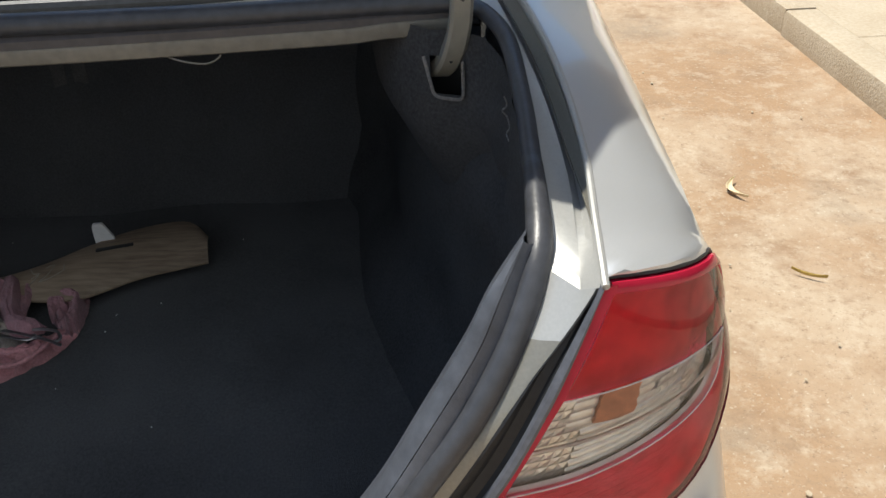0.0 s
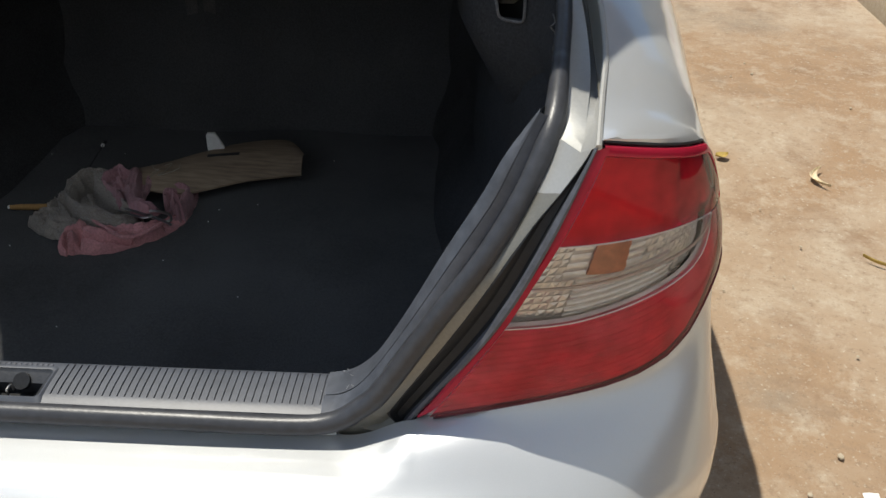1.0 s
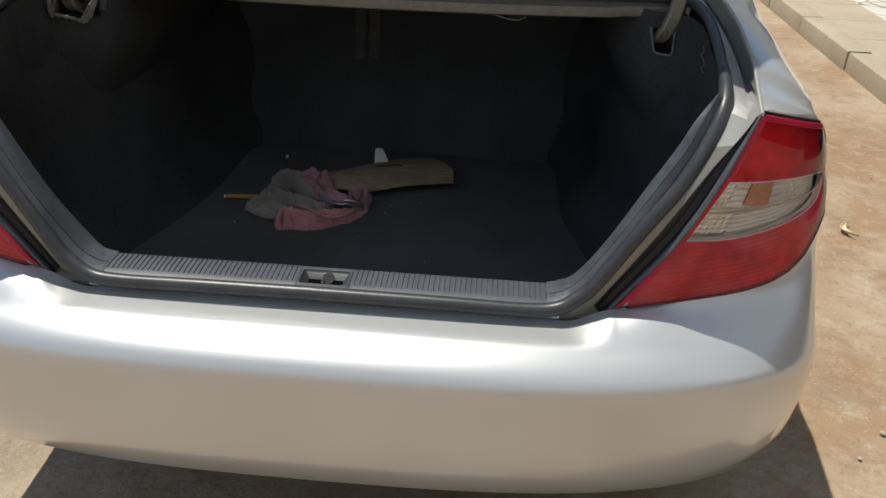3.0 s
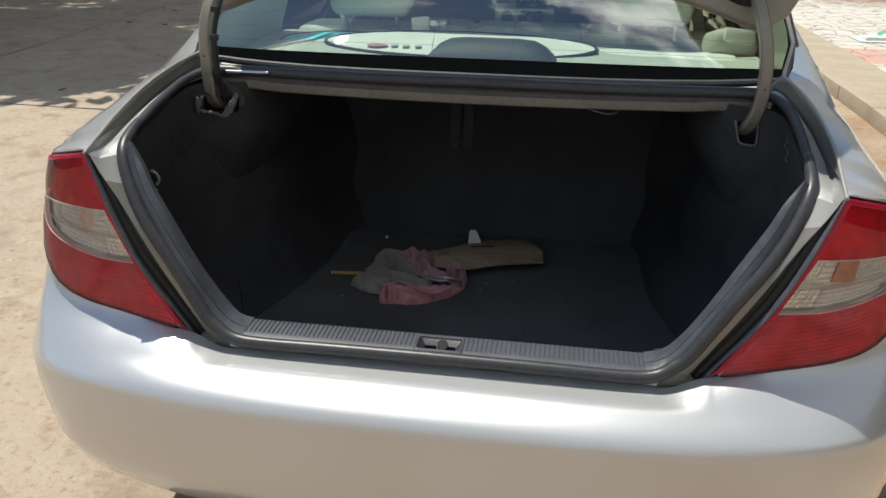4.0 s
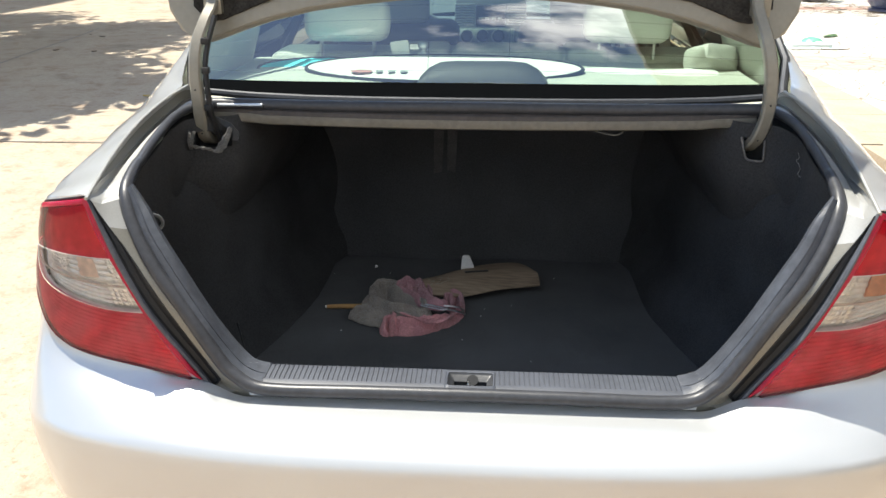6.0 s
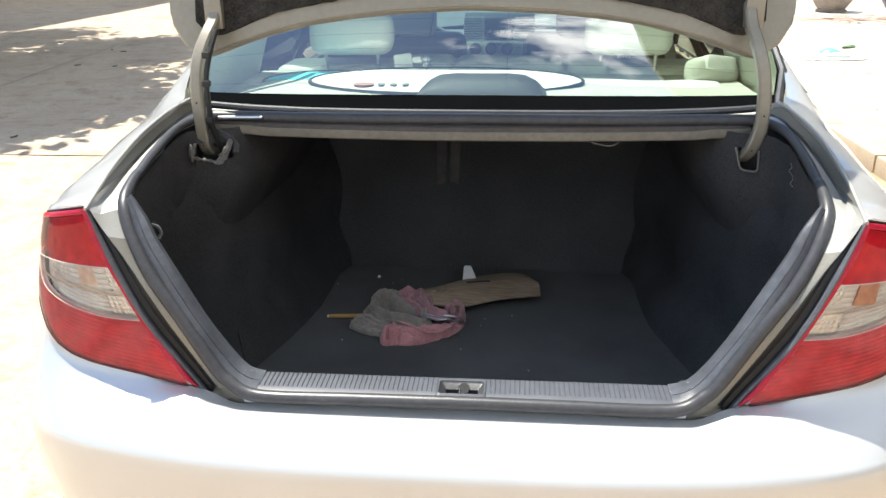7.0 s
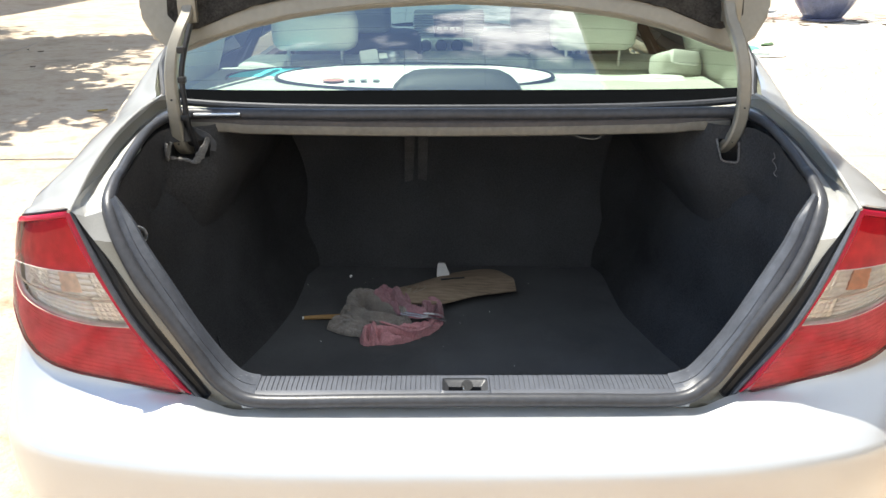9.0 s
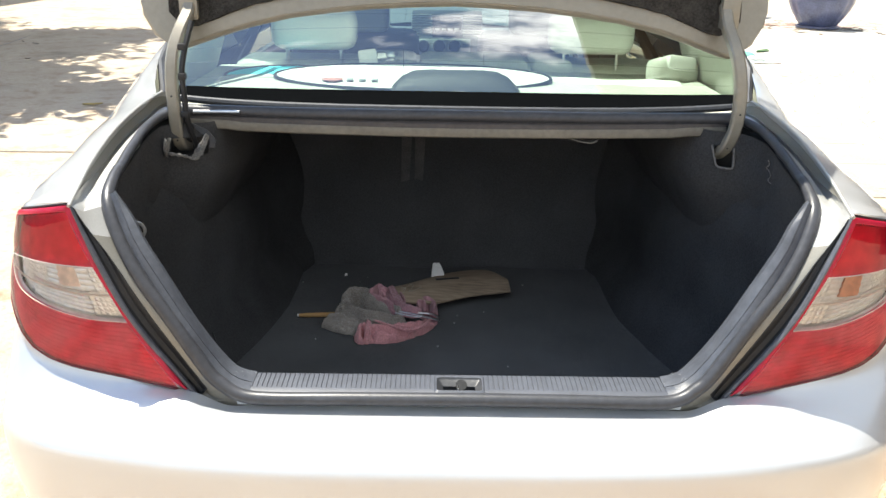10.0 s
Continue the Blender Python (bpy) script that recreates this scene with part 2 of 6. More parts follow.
M_CLAY = material("weathered_clay", (0.30, 0.25, 0.21), 0.85, 0.0, 0.25, 6.0, 40.0, 0.3, 60.0)
M_PLASTER = material("yard_wall_plaster", (0.66, 0.67, 0.67), 0.9, 0.0, 0.15, 1.0, 30.0, 0.3, 60.0)
M_HOUSE = material("brown_house_plaster", (0.15, 0.118, 0.092), 0.9, 0.0, 0.12, 1.0, 30.0, 0.3, 60.0)
M_KERB = material("sandstone_kerb", (0.47, 0.41, 0.32), 0.9, 0.0, 0.2, 3.0, 60.0, 0.4, 90.0, second=(0.38, 0.31, 0.22))
M_TILE = material("white_paving_tile", (0.60, 0.57, 0.51), 0.75, 0.0, 0.12, 2.0, 60.0, 0.2, 120.0)
M_REDTILE = material("red_paving_tile", (0.60, 0.36, 0.30), 0.75, 0.0, 0.15, 2.0, 60.0, 0.2, 120.0)
M_LEAF = material("dry_yellow_leaf", (0.42, 0.30, 0.08), 0.7, 0.0, 0.2, 30.0, 150.0, 0.1)
M_GREEN = material("green_leaf", (0.05, 0.11, 0.028), 0.5, 0.0, 0.3, 3.0, 40.0, 0.1)
M_BAGFILM = material("pale_plastic_film", (0.60, 0.76, 0.70), 0.4, 0.0, 0.15, 9.0, 60.0, 0.4, 60.0)
M_BAG = material("green_plastic_bag", (0.14, 0.42, 0.28), 0.35, 0.0, 0.2, 9.0, 60.0, 0.3, 60.0)
M_BARK = material("bark", (0.16, 0.12, 0.085), 0.9, 0.0, 0.3, 6.0, 50.0, 0.8, 40.0)
M_LIDFELT = material("black_lid_felt", (0.045, 0.042, 0.038), 0.95, 0.0, 0.5, 30.0, 180.0, 0.5, 300.0, spec=0.1)
M_CHALK = material("pale_pencil_mark", (0.42, 0.38, 0.30), 0.9, 0.0, 0.1, 30.0, 150.0, 0.0)
M_RUST = material("stained_pale_straw", (0.66, 0.56, 0.38), 0.9, 0.0, 0.2, 30.0, 150.0, 0.0)


def ground_material():
    """Worn sandy concrete: tan dust over grey cement, dark stains, grit."""
    m = bpy.data.materials.new("dusty_concrete")
    m.use_nodes = True
    n, l = m.node_tree.nodes, m.node_tree.links
    b = n["Principled BSDF"]
    b.inputs["Roughness"].default_value, b.inputs["Specular IOR Level"].default_value = 0.95, 0.15
    co = n.new("ShaderNodeTexCoord")

    def tex(scale, detail, rough=0.6, distort=0.0):
        t = n.new("ShaderNodeTexNoise")
        t.inputs["Scale"].default_value, t.inputs["Detail"].default_value = scale, detail
        t.inputs["Roughness"].default_value, t.inputs["Distortion"].default_value = rough, distort
        l.new(co.outputs["Object"], t.inputs["Vector"])
        return t

    def ramp(src, lo, hi):
        r = n.new("ShaderNodeMapRange")
        r.inputs["From Min"].default_value, r.inputs["From Max"].default_value = lo, hi
        l.new(src.outputs[0], r.inputs["Value"])
        return r

    def mix(fac, a, bb):
        x = n.new("ShaderNodeMix")
        x.data_type = "RGBA"
        l.new(fac.outputs[0], x.inputs["Factor"])
        for key, v in (("A", a), ("B", bb)):
            if isinstance(v, tuple):
                x.inputs[key].default_value = (*v, 1)
            else:
                l.new(v.outputs["Result"], x.inputs[key])
        return x

    base = mix(ramp(tex(1.3, 9.0, 0.6, 0.5), 0.40, 0.62), (0.33, 0.222, 0.138), (0.43, 0.345, 0.255))
    sep = n.new("ShaderNodeSeparateXYZ")
    l.new(co.outputs["Object"], sep.inputs[0])
    soil = ramp(sep, 1.2, -2.5)
    faded = n.new("ShaderNodeMath")
    faded.operation = "MULTIPLY"
    faded.inputs[1].default_value = 0.7
    l.new(soil.outputs[0], faded.inputs[0])
    base = mix(faded, base, (0.44, 0.385, 0.315))
    worn = mix(ramp(tex(3.4, 10.0, 0.74, 0.2), 0.51, 0.72), base, (0.245, 0.158, 0.098))
    pale = mix(ramp(tex(9.0, 12.0, 0.80), 0.50, 0.72), worn, (0.49, 0.415, 0.32))
    fleck = mix(ramp(tex(30.0, 8.0, 0.78), 0.53, 0.68), pale, (0.28, 0.20, 0.135))
    stain = mix(ramp(tex(0.9, 8.0, 0.68, 0.2), 0.56, 0.76), fleck, (0.20, 0.165, 0.13))
    salt = mix(ramp(tex(85.0, 4.0, 0.7), 0.60, 0.72), stain, (0.52, 0.46, 0.37))
    grit = mix(ramp(tex(130.0, 4.0, 0.7), 0.60, 0.72), salt, (0.21, 0.155, 0.11))
    l.new(grit.outputs["Result"], b.inputs["Base Color"])
    bp = n.new("ShaderNodeBump")
    bp.inputs["Strength"].default_value, bp.inputs["Distance"].default_value = 0.6, 0.012
    l.new(tex(38.0, 8.0, 0.7).outputs["Fac"], bp.inputs["Height"])
    l.new(bp.outputs["Normal"], b.inputs["Normal"])
    return m


M_GROUND = ground_material()


# ---------- building helpers ----------
PLACE = {}


def thing(name, loc, label, category, group="", kind=""):
    ob = new(name)
    ob.location = loc
    PLACE[ob.name] = Vector(loc)
    ob.empty_display_size = 0.05
    return tagged(ob, label, category, group, kind)


def part(name, bm, mat, parent=None, label="", smooth=True, away=None):
    """Links a bmesh, given in world metres, as one mesh under a thing or part."""
    me = bpy.data.meshes.new(name)
    bmesh.ops.remove_doubles(bm, verts=bm.verts, dist=0.00005)
    bmesh.ops.recalc_face_normals(bm, faces=bm.faces)
    if away is not None and sum((f.calc_center_median() - Vector(away)).dot(f.normal) for f in bm.faces) < 0:
        bmesh.ops.reverse_faces(bm, faces=bm.faces[:])
    off = PLACE.get(parent.name, Vector((0, 0, 0))) if parent else Vector((0, 0, 0))
    bmesh.ops.translate(bm, verts=bm.verts, vec=-off)
    bm.to_mesh(me)
    bm.free()
    for p in me.polygons:
        p.use_smooth = smooth
    if smooth:
        me.set_sharp_from_angle(angle=radians(38))
    me.materials.append(mat)
    ob = new(name, me)
    if parent:
        ob.parent = parent
        PLACE[ob.name] = off
    return tagged(ob, label)


def cr(pts, n):
    """n points along a smooth curve through pts."""
    p = [Vector(q) for q in pts]
    out = []
    for i in range(n):
        f = i / (n - 1) * (len(p) - 1)
        k = min(int(f), len(p) - 2)
        t = f - k
        a, b, c, d = p[max(k - 1, 0)], p[k], p[k + 1], p[min(k + 2, len(p) - 1)]
        out.append(0.5 * ((2 * b) + (c - a) * t + (2 * a - 5 * b + 4 * c - d) * t * t + (3 * b - a - 3 * c + d) * t ** 3))
    return out


def lerp(a, b, t):
    return a + (b - a) * t


def smooth01(a, b, x):
    t = min(1.0, max(0.0, (x - a) / (b - a)))
    return t * t * (3 - 2 * t)


def other_side(p):
    """The left half of the car; its rear corner sits a little wider and lower than the right one."""
    k = smooth01(.58, .82, p[0]) * (1 - smooth01(.6, 1.2, p[1]))
    return Vector((-p[0] - .010 * k, p[1], p[2] - .009 * k * (1 - smooth01(.86, 1.0, p[2]))))


def mirror(pts):
    return [other_side(p) for p in pts]


def grid(rows, bm=None, close=False, thick=0.0):
    """A sheet through rows of points; thick gives it a second side."""
    bm = bm or bmesh.new()
    vs = [[bm.verts.new(p) for p in r] for r in rows]
    made = []
    for i in range(len(vs) - 1):
        m = len(vs[i])
        for j in range(m if close else m - 1):
            quad = [vs[i][j], vs[i][(j + 1) % m], vs[i + 1][(j + 1) % m], vs[i + 1][j]]
            made.append(bm.faces.new(quad))
    if thick:
        bm.normal_update()
        bmesh.ops.solidify(bm, geom=made, thickness=thick)
    return bm


def tube(path, r, sides=8, bm=None, closed=False, flat=1.0, cap=True):
    """A round bar along a path; r is a radius or one for each point."""
    bm = bm or bmesh.new()
    path = [Vector(p) for p in path]
    rings = []
    up = Vector((0.013, 0.021, 1))
    last = None
    n = len(path)
    for i, p in enumerate(path):
        d = (path[(i + 1) % n] - path[i - 1]) if closed else (path[min(i + 1, n - 1)] - path[max(i - 1, 0)])
        d.normalize()
        a = last if last is not None else d.cross(up)
        a = a - d * a.dot(d)
        if a.length < 1e-6:
            a = d.cross(Vector((1, 0.1, 0)))
        a.normalize()
        last = a
        b = d.cross(a)
        rr = r[i] if isinstance(r, (list, tuple)) else r
        rings.append([bm.verts.new(p + (a * math.cos(k * math.tau / sides) + b * flat * math.sin(k * math.tau / sides)) * rr) for k in range(sides)])
    for i in range(n if closed else n - 1):
        for k in range(sides):
            bm.faces.new((rings[i][k], rings[i][(k + 1) % sides], rings[(i + 1) % n][(k + 1) % sides], rings[(i + 1) % n][k]))
    if cap and not closed:
        bm.faces.new(rings[0])
        bm.faces.new(rings[-1])
    return bm


def block(x0, x1, y0, y1, z0, z1, bev=0.004, bm=None, seg=2):
    """A box with rounded edges."""
    fresh = bmesh.new()
    bmesh.ops.create_cube(fresh, size=1.0)
    bmesh.ops.scale(fresh, verts=fresh.verts, vec=(x1 - x0, y1 - y0, z1 - z0))
    bmesh.ops.translate(fresh, verts=fresh.verts, vec=((x0 + x1) / 2, (y0 + y1) / 2, (z0 + z1) / 2))
    if bev:
        bmesh.ops.bevel(fresh, geom=fresh.edges[:], offset=bev, segments=seg, affect="EDGES", profile=0.6)
    if bm is None:
        return fresh
    join(bm, fresh)
    return bm


def join(bm, other):
    me = bpy.data.meshes.new("tmp")
    other.to_mesh(me)
    other.free()
    bm.from_mesh(me)
    bpy.data.meshes.remove(me)


def turn(bm, m):
    bmesh.ops.transform(bm, matrix=m, verts=bm.verts)
    return bm


def lathe(profile, centre, sides=28, bm=None):
    bm = bm or bmesh.new()
    c = Vector(centre)
    return grid([[c + Vector((r * math.cos(a * math.tau / sides), r * math.sin(a * math.tau / sides), z)) for a in range(sides)] for r, z in profile], bm, close=True)

# ---------- ground, kerb and pavement ----------
bm = bmesh.new()
edges = [-400, -60, -20] + [-10 + i for i in range(33)] + [40, 120, 500]
xs = [-400, -60, -20] + [-10 + 0.5 * i for i in range(25)] + [2.46]
grid([[Vector((x, y, 0.012 * (noise.noise((x * 0.7, y * 0.7, 0)) - 0.1) if -10 < x < 2.3 and -10 < y < 22 else 0.0)) for x in xs] for y in edges], bm)
grid([[Vector((x, y, 0.0)) for x in (2.46, 12, 60, 400)] for y in edges], bm)
tagged(part("ground", bm, M_GROUND), "sunlit dusty tan concrete driveway, worn and stained", "ground", kind="structure")

kerb = thing("kerb", (2.46, 0, 0), "low pale sandstone kerb edging the driveway", "kerb", kind="structure")
rk = random.Random(5)
y = -6.0
while y < 20:
    ln = rk.uniform(0.85, 1.0)
    x0 = 2.455 + rk.uniform(0, 0.015)
    part("kerb_stone", block(x0, x0 + 0.16, y, y + ln - 0.012, -0.05, 0.125 + rk.uniform(-0.006, 0.006), 0.018), M_KERB, kerb)
    y += ln

pavement = thing("pavement", (5, 8, 0), "sunlit paved forecourt of white patterned tiles with red bands", "pavement", kind="structure")
part("bed", block(2.62, 40, -30, 60, -0.05, 0.104, 0.0), M_KERB, pavement, "sand bed under the paving")


def tile_mesh(name, sx, sy, mat):
    me = bpy.data.meshes.new(name)
    b = block(-sx / 2, sx / 2, -sy / 2, sy / 2, -0.02, 0.0, 0.004, seg=1)
    b.to_mesh(me)
    b.free()
    me.materials.append(mat)
    return me


def pattern(m):
    """Curved grooves cast into the paving tiles."""
    n, l = m.node_tree.nodes, m.node_tree.links
    b = n["Principled BSDF"]
    geo = n.new("ShaderNodeNewGeometry")
    warp = n.new("ShaderNodeTexNoise")
    warp.inputs["Scale"].default_value = 3.0
    l.new(geo.outputs["Position"], warp.inputs["Vector"])
    addv = n.new("ShaderNodeMix")
    addv.data_type = "VECTOR"
    addv.inputs["Factor"].default_value = 0.12
    l.new(geo.outputs["Position"], addv.inputs["A"])
    l.new(warp.outputs["Color"], addv.inputs["B"])
    vor = n.new("ShaderNodeTexVoronoi")
    vor.feature = "DISTANCE_TO_EDGE"
    vor.inputs["Scale"].default_value = 4.2
    l.new(addv.outputs["Result"], vor.inputs["Vector"])
    r = n.new("ShaderNodeMapRange")
    r.inputs["From Min"].default_value, r.inputs["From Max"].default_value = 0.012, 0.045
    l.new(vor.outputs["Distance"], r.inputs["Value"])
    old = b.inputs["Base Color"].links[0].from_socket
    mx = n.new("ShaderNodeMix")
    mx.data_type = "RGBA"
    mx.inputs["A"].default_value = (0.24, 0.20, 0.16, 1)
    l.new(r.outputs["Result"], mx.inputs["Factor"])
    l.new(old, mx.inputs["B"])
    l.new(mx.outputs["Result"], b.inputs["Base Color"])


pattern(M_TILE)
pattern(M_REDTILE)
TILE = tile_mesh("tile", 0.492, 0.492, M_TILE)
TILE_RED = tile_mesh("red_tile", 0.492, 0.492, M_REDTILE)
SLAB = tile_mesh("edge_slab", 0.46, 0.59, M_KERB)


def lay(me, x, y, z):
    ob = new(me.name, me)
    ob.parent = pavement
    ob.location = Vector((x, y, z)) - pavement.location
    return ob


# ---------- car: shared curves ----------
car = thing("car", (0, 2.2, 0), "silver four-door sedan parked with its boot lid open", "car")

# inner edge of the lamps, then the edge of the rear wings, round to the foot of the rear window
EDGE = [(.478, -.004, .698), (.49, 0, .715), (.576, -.003, .845), (.628, .01, .948), (.668, .03, 1.05), (.676, .10, 1.066), (.687, .2, 1.087), (.685, .32, 1.118), (.672, .44, 1.143), (.655, .53, 1.156), (.60, .578, 1.118), (.3, .60, 1.114), (0, .605, 1.114)]
# bottom of the rain channel
CHANNEL = [(.462, .008, .706), (.476, .009, .730), (.557, .011, .858), (.604, .019, .950), (.654, .050, 1.034), (.664, .11, 1.046), (.673, .2, 1.060), (.672, .32, 1.086), (.660, .44, 1.112), (.645, .53, 1.122), (.60, .56, 1.104), (.3, .578, 1.100), (0, .582, 1.100)]
# foot of the rubber seal
FLANGE = [(.425, .0, .722), (.455, .004, .757), (.516, .02, .851), (.570, .036, .925), (.627, .092, 1.034), (.637, .15, 1.060), (.645, .22, 1.074), (.650, .3, 1.088), (.653, .42, 1.107), (.628, .495, 1.117), (.58, .528, 1.112), (.3, .538, 1.108), (0, .543, 1.108)]
# crown of the rubber seal, from the middle of the sill round to the rear window
SEAL = [(0, -.014, .709), (.2, -.014, .708), (.34, -.013, .706), (.395, -.010, .711), (.428, -.004, .730), (.455, .001, .757), (.516, .015, .851), (.566, .03, .922), (.603, .055, .984), (.627, .09, 1.037), (.638, .15, 1.064), (.645, .22, 1.079), (.651, .3, 1.093), (.653, .42, 1.112), (.628, .495, 1.122), (.58, .527, 1.119), (.3, .537, 1.114), (0, .542, 1.114)]
# inner edge of the plastic trim of the sill and the sides
LIP = [(.380, .066, .7172), (.404, .0652, .7235), (.427, .0637, .7395), (.449, .06, .771), (.481, .05, .834), (.52, .05, .911), (.56, .06, .98), (.583, .075, 1.019), (.617, .097, 1.058)]
TRIM = [(.380, .000, .7162), (.401, .0012, .7218), (.422, .004, .7338), (.447, .008, .763), (.492, .012, .832), (.541, .028, .905), (.585, .052, .968), (.606, .072, 1.012), (.620, .095, 1.052)]


def lamp_edge(z):
    for a, b in zip(EDGE[:4], EDGE[1:5]):
        if z <= b[2]:
            return lerp(a[0], b[0], (z - a[2]) / (b[2] - a[2]))
    return 0.668


def lamp_w(z):
    """Half width of the rear corner at a height."""
    t = min(1.0, max(0.0, (z - 0.70) / 0.35))
    return 0.862 - 0.030 * t - 0.042 * t * t


CORNER = 4.0


def lamp_point(u, z, out=0.0):
    """A point of the rear corner's skin, u from the lamp's inner edge round to the flank."""
    w = lamp_w(z)
    a = math.asin(min(1.0, (lamp_edge(z) / w) ** (CORNER / 2)))
    a = lerp(a, math.pi / 2, u)
    f = math.sin(a) ** (2 / CORNER)
    g = max(0.0, math.cos(a)) ** (2 / CORNER)
    y = -0.010 + 0.010 * (z - 0.715) / 0.335 + 0.24 * (1 - g)
    p = Vector((f * w, y, z))
    return p + Vector((math.sin(a) ** 2, -g, 0.15)).normalized() * out


def lamp_u(z, d):
    """How far round the lamp a place lies that is d metres outside its inner edge."""
    lo, hi = 0.0, 1.0
    for _ in range(20):
        mid = (lo + hi) / 2
        if lamp_point(mid, z).x < lamp_edge(z) + d:
            lo = mid
        else:
            hi = mid
    return lo


LOW_X = (.478, .53, .62, .70, .74, .772, .793, .806, .816, .826, .839)
LOW_Z = (.712, .722, .7385, .7525, .7635, .7800, .8020, .8260, .8440, .8570, .8680)


def lamp_foot(u):
    z = .74
    for _ in range(12):
        z = lerp(z, float(np.interp(lamp_point(u, z).x, LOW_X, LOW_Z)), .6)
    return max(z, .715)


FOOT = [lamp_foot(i / 60) for i in range(61)]


def lamp_low(u):
    return float(np.interp(u, [i / 60 for i in range(61)], FOOT))


def lamp_high(u):
    return 1.05 - 0.05 * u - 0.09 * smooth01(0.66, 1.0, u)


def sided(pts, s):
    return [Vector(p) for p in pts] if s > 0 else [other_side(p) for p in pts]


# ---------- car: bumper ----------
LEVELS = [(.082, .6835, .856, 3.8, .29), (.088, .680, .857, 3.75, .295), (.112, .670, .860, 3.6, .31), (.134, .6585, .864, 3.4, .335), (.146, .648, .868, 3.3, .35), (.1515, .636, .872, 3.25, .36), (.153, .620, .876, 3.2, .37), (.152, .59, .882, 3.2, .385), (.149, .53, .893, 3.1, .42), (.140, .45, .890, 3.0, .42), (.118, .39, .872, 2.9, .40), (.085, .357, .85, 2.8, .37), (.05, .345, .83, 2.8, .34), (-.03, .35, .81, 2.8, .30)]


DECK = (.03, .07, .12, .18, .25, .32, .39, .46, .53, .60, .67, .74, .81, .87, .94)


def bumper_column(f, run):
    """One upright row of the bumper: f across the half width, run metres forward along the flank."""
    col = []
    x0 = 0.868 * f
    w = smooth01(.425, .492, x0)
    if x0 < .44:
        top = Vector((x0, lerp(.004, -.006, smooth01(.33, .44, x0)), lerp(.6845, .7133, smooth01(.405, .492, x0))))
    elif x0 < .49:
        top = Vector((x0, lerp(-.006, -.0026, (x0 - .44) / .05), lerp(.6845, .7133, smooth01(.405, .492, x0))))
    else:
        lo, hi = 0.0, 1.0
        for _ in range(24):
            mid = (lo + hi) / 2
            if lamp_point(mid, lamp_low(mid)).x < x0 * (1 - .0092 * smooth01(.49, .75, x0)):
                lo = mid
            else:
                hi = mid
        top = lamp_point(lo, lamp_low(lo) - 0.0015 - .0025 * smooth01(.02, .3, lo), -0.002)
    pts = []
    for prot, z, wd, n, ln in LEVELS:
        y = -prot + ln * (1 - (1 - min(f, 1.0) ** n) ** (1 / n))
        pts.append(Vector((wd * f, y, z)))
    under = top + Vector((0, .012, -.03)) if w < 1 else top + Vector((-.012, .07, -.014))
    # the flat ledge under the boot ends at a soft ridge that runs down from the lamp's tip;
    # beyond it the skin slopes straight down from the lamp
    d = pts[4]
    ledge = [top] + pts[:5]
    deck = []
    for q in DECK:
        yy = lerp(top.y, d.y, q)
        flat = d.z
        for a, b in zip(ledge, ledge[1:]):
            if b.y <= yy <= a.y and a.y - b.y > 1e-6:
                flat = lerp(b.z, a.z, (yy - b.y) / (a.y - b.y))
        slope = lerp(top.z, d.z, q ** lerp(1.0, .66, smooth01(.50, .64, x0))) + .0130 * math.sin(math.pi * q)
        ridge = .489 - .02 * q - .085 * q * q
        rise = smooth01(ridge - .020 - .06 * q, ridge + .002, x0) * (1 - smooth01(.10, .62, q) * (1 - smooth01(.47, .72, x0)))
        deck.append(Vector((lerp(top.x, d.x, q), yy, lerp(flat, slope, rise))))
    col = [under, top] + deck + pts[4:]
    if run:
        top_z = lerp(top.z, .70, smooth01(0, .45, run))
        col = [p + Vector((.012 * smooth01(0, .3, run), run, 0)) for p in col]
        col[0].z = col[1].z = top_z
        for k in range(2, 18):
            col[k].z = min(col[k].z, lerp(top_z, .60, (k - 1) / 17))
    return col


fr = [i * .0415 for i in range(11)] + [.44, .455, .468, .482, .495, .505, .514, .522, .529, .536, .543, .55, .556, .562, .568, .574] + [.58 + .01 * i for i in range(37)] + [.945, .95, .958, .966, .973, .98, .985, .99, .994, .997, 1.0]
cols = [bumper_column(f, 0) for f in fr] + [bumper_column(1.0, r) for r in (.06, .13, .2, .28, .36)]
rows = [mirror(c) for c in reversed(cols[1:])] + cols
bumper = part("rear_bumper", grid(rows), M_SILVER, car, "silver painted plastic bumper")
part("underside", grid([[Vector((x, y, .315)) for x in (-.6, -.3, 0, .3, .6)] for y in (.02, .3, .6)], thick=.004), M_DARK, car, "black plastic undertray")

# ---------- car: tail lamps ----------
US = [0, .012, .03, .06] + [.09 + .035 * i for i in range(26)] + [1.0]


def band(name, low, high, u0, mat, parent, label, s, out=0.004, nv=6, crown=0.006, u1=1.0, dent=None):
    rows = []
    for j in range(nv + 1):
        v = j / nv
        first = lamp_u(lerp(low(0.02), high(0.02), v), u0)
        us = [lerp(first, u1, u) for u in US]
        rows.append(sided([lamp_point(u, lerp(low(u), high(u), v), out + crown * math.sin(math.pi * min(1, max(0, v))) * .4 + (dent(u, j) if dent else 0)) for u in us], s))
    return part(name, grid(rows), mat, parent, label, away=(0, .8, .88))


# the clear field narrows to a rounded point on the flank
CUT_U = (0, .1, .16, .25, .35, .45, .53, .59, .63, .655, .67, 1)
CUT_LOW = (.844, .845, .8475, .8565, .8675, .8785, .8885, .9000, .912, .925, .9385, .934)
CUT_HIGH = (.942, .9415, .9415, .942, .9425, .943, .9425, .9415, .9405, .9395, .939, .9345)


def low_cut(u):
    return float(np.interp(u, CUT_U, CUT_LOW))


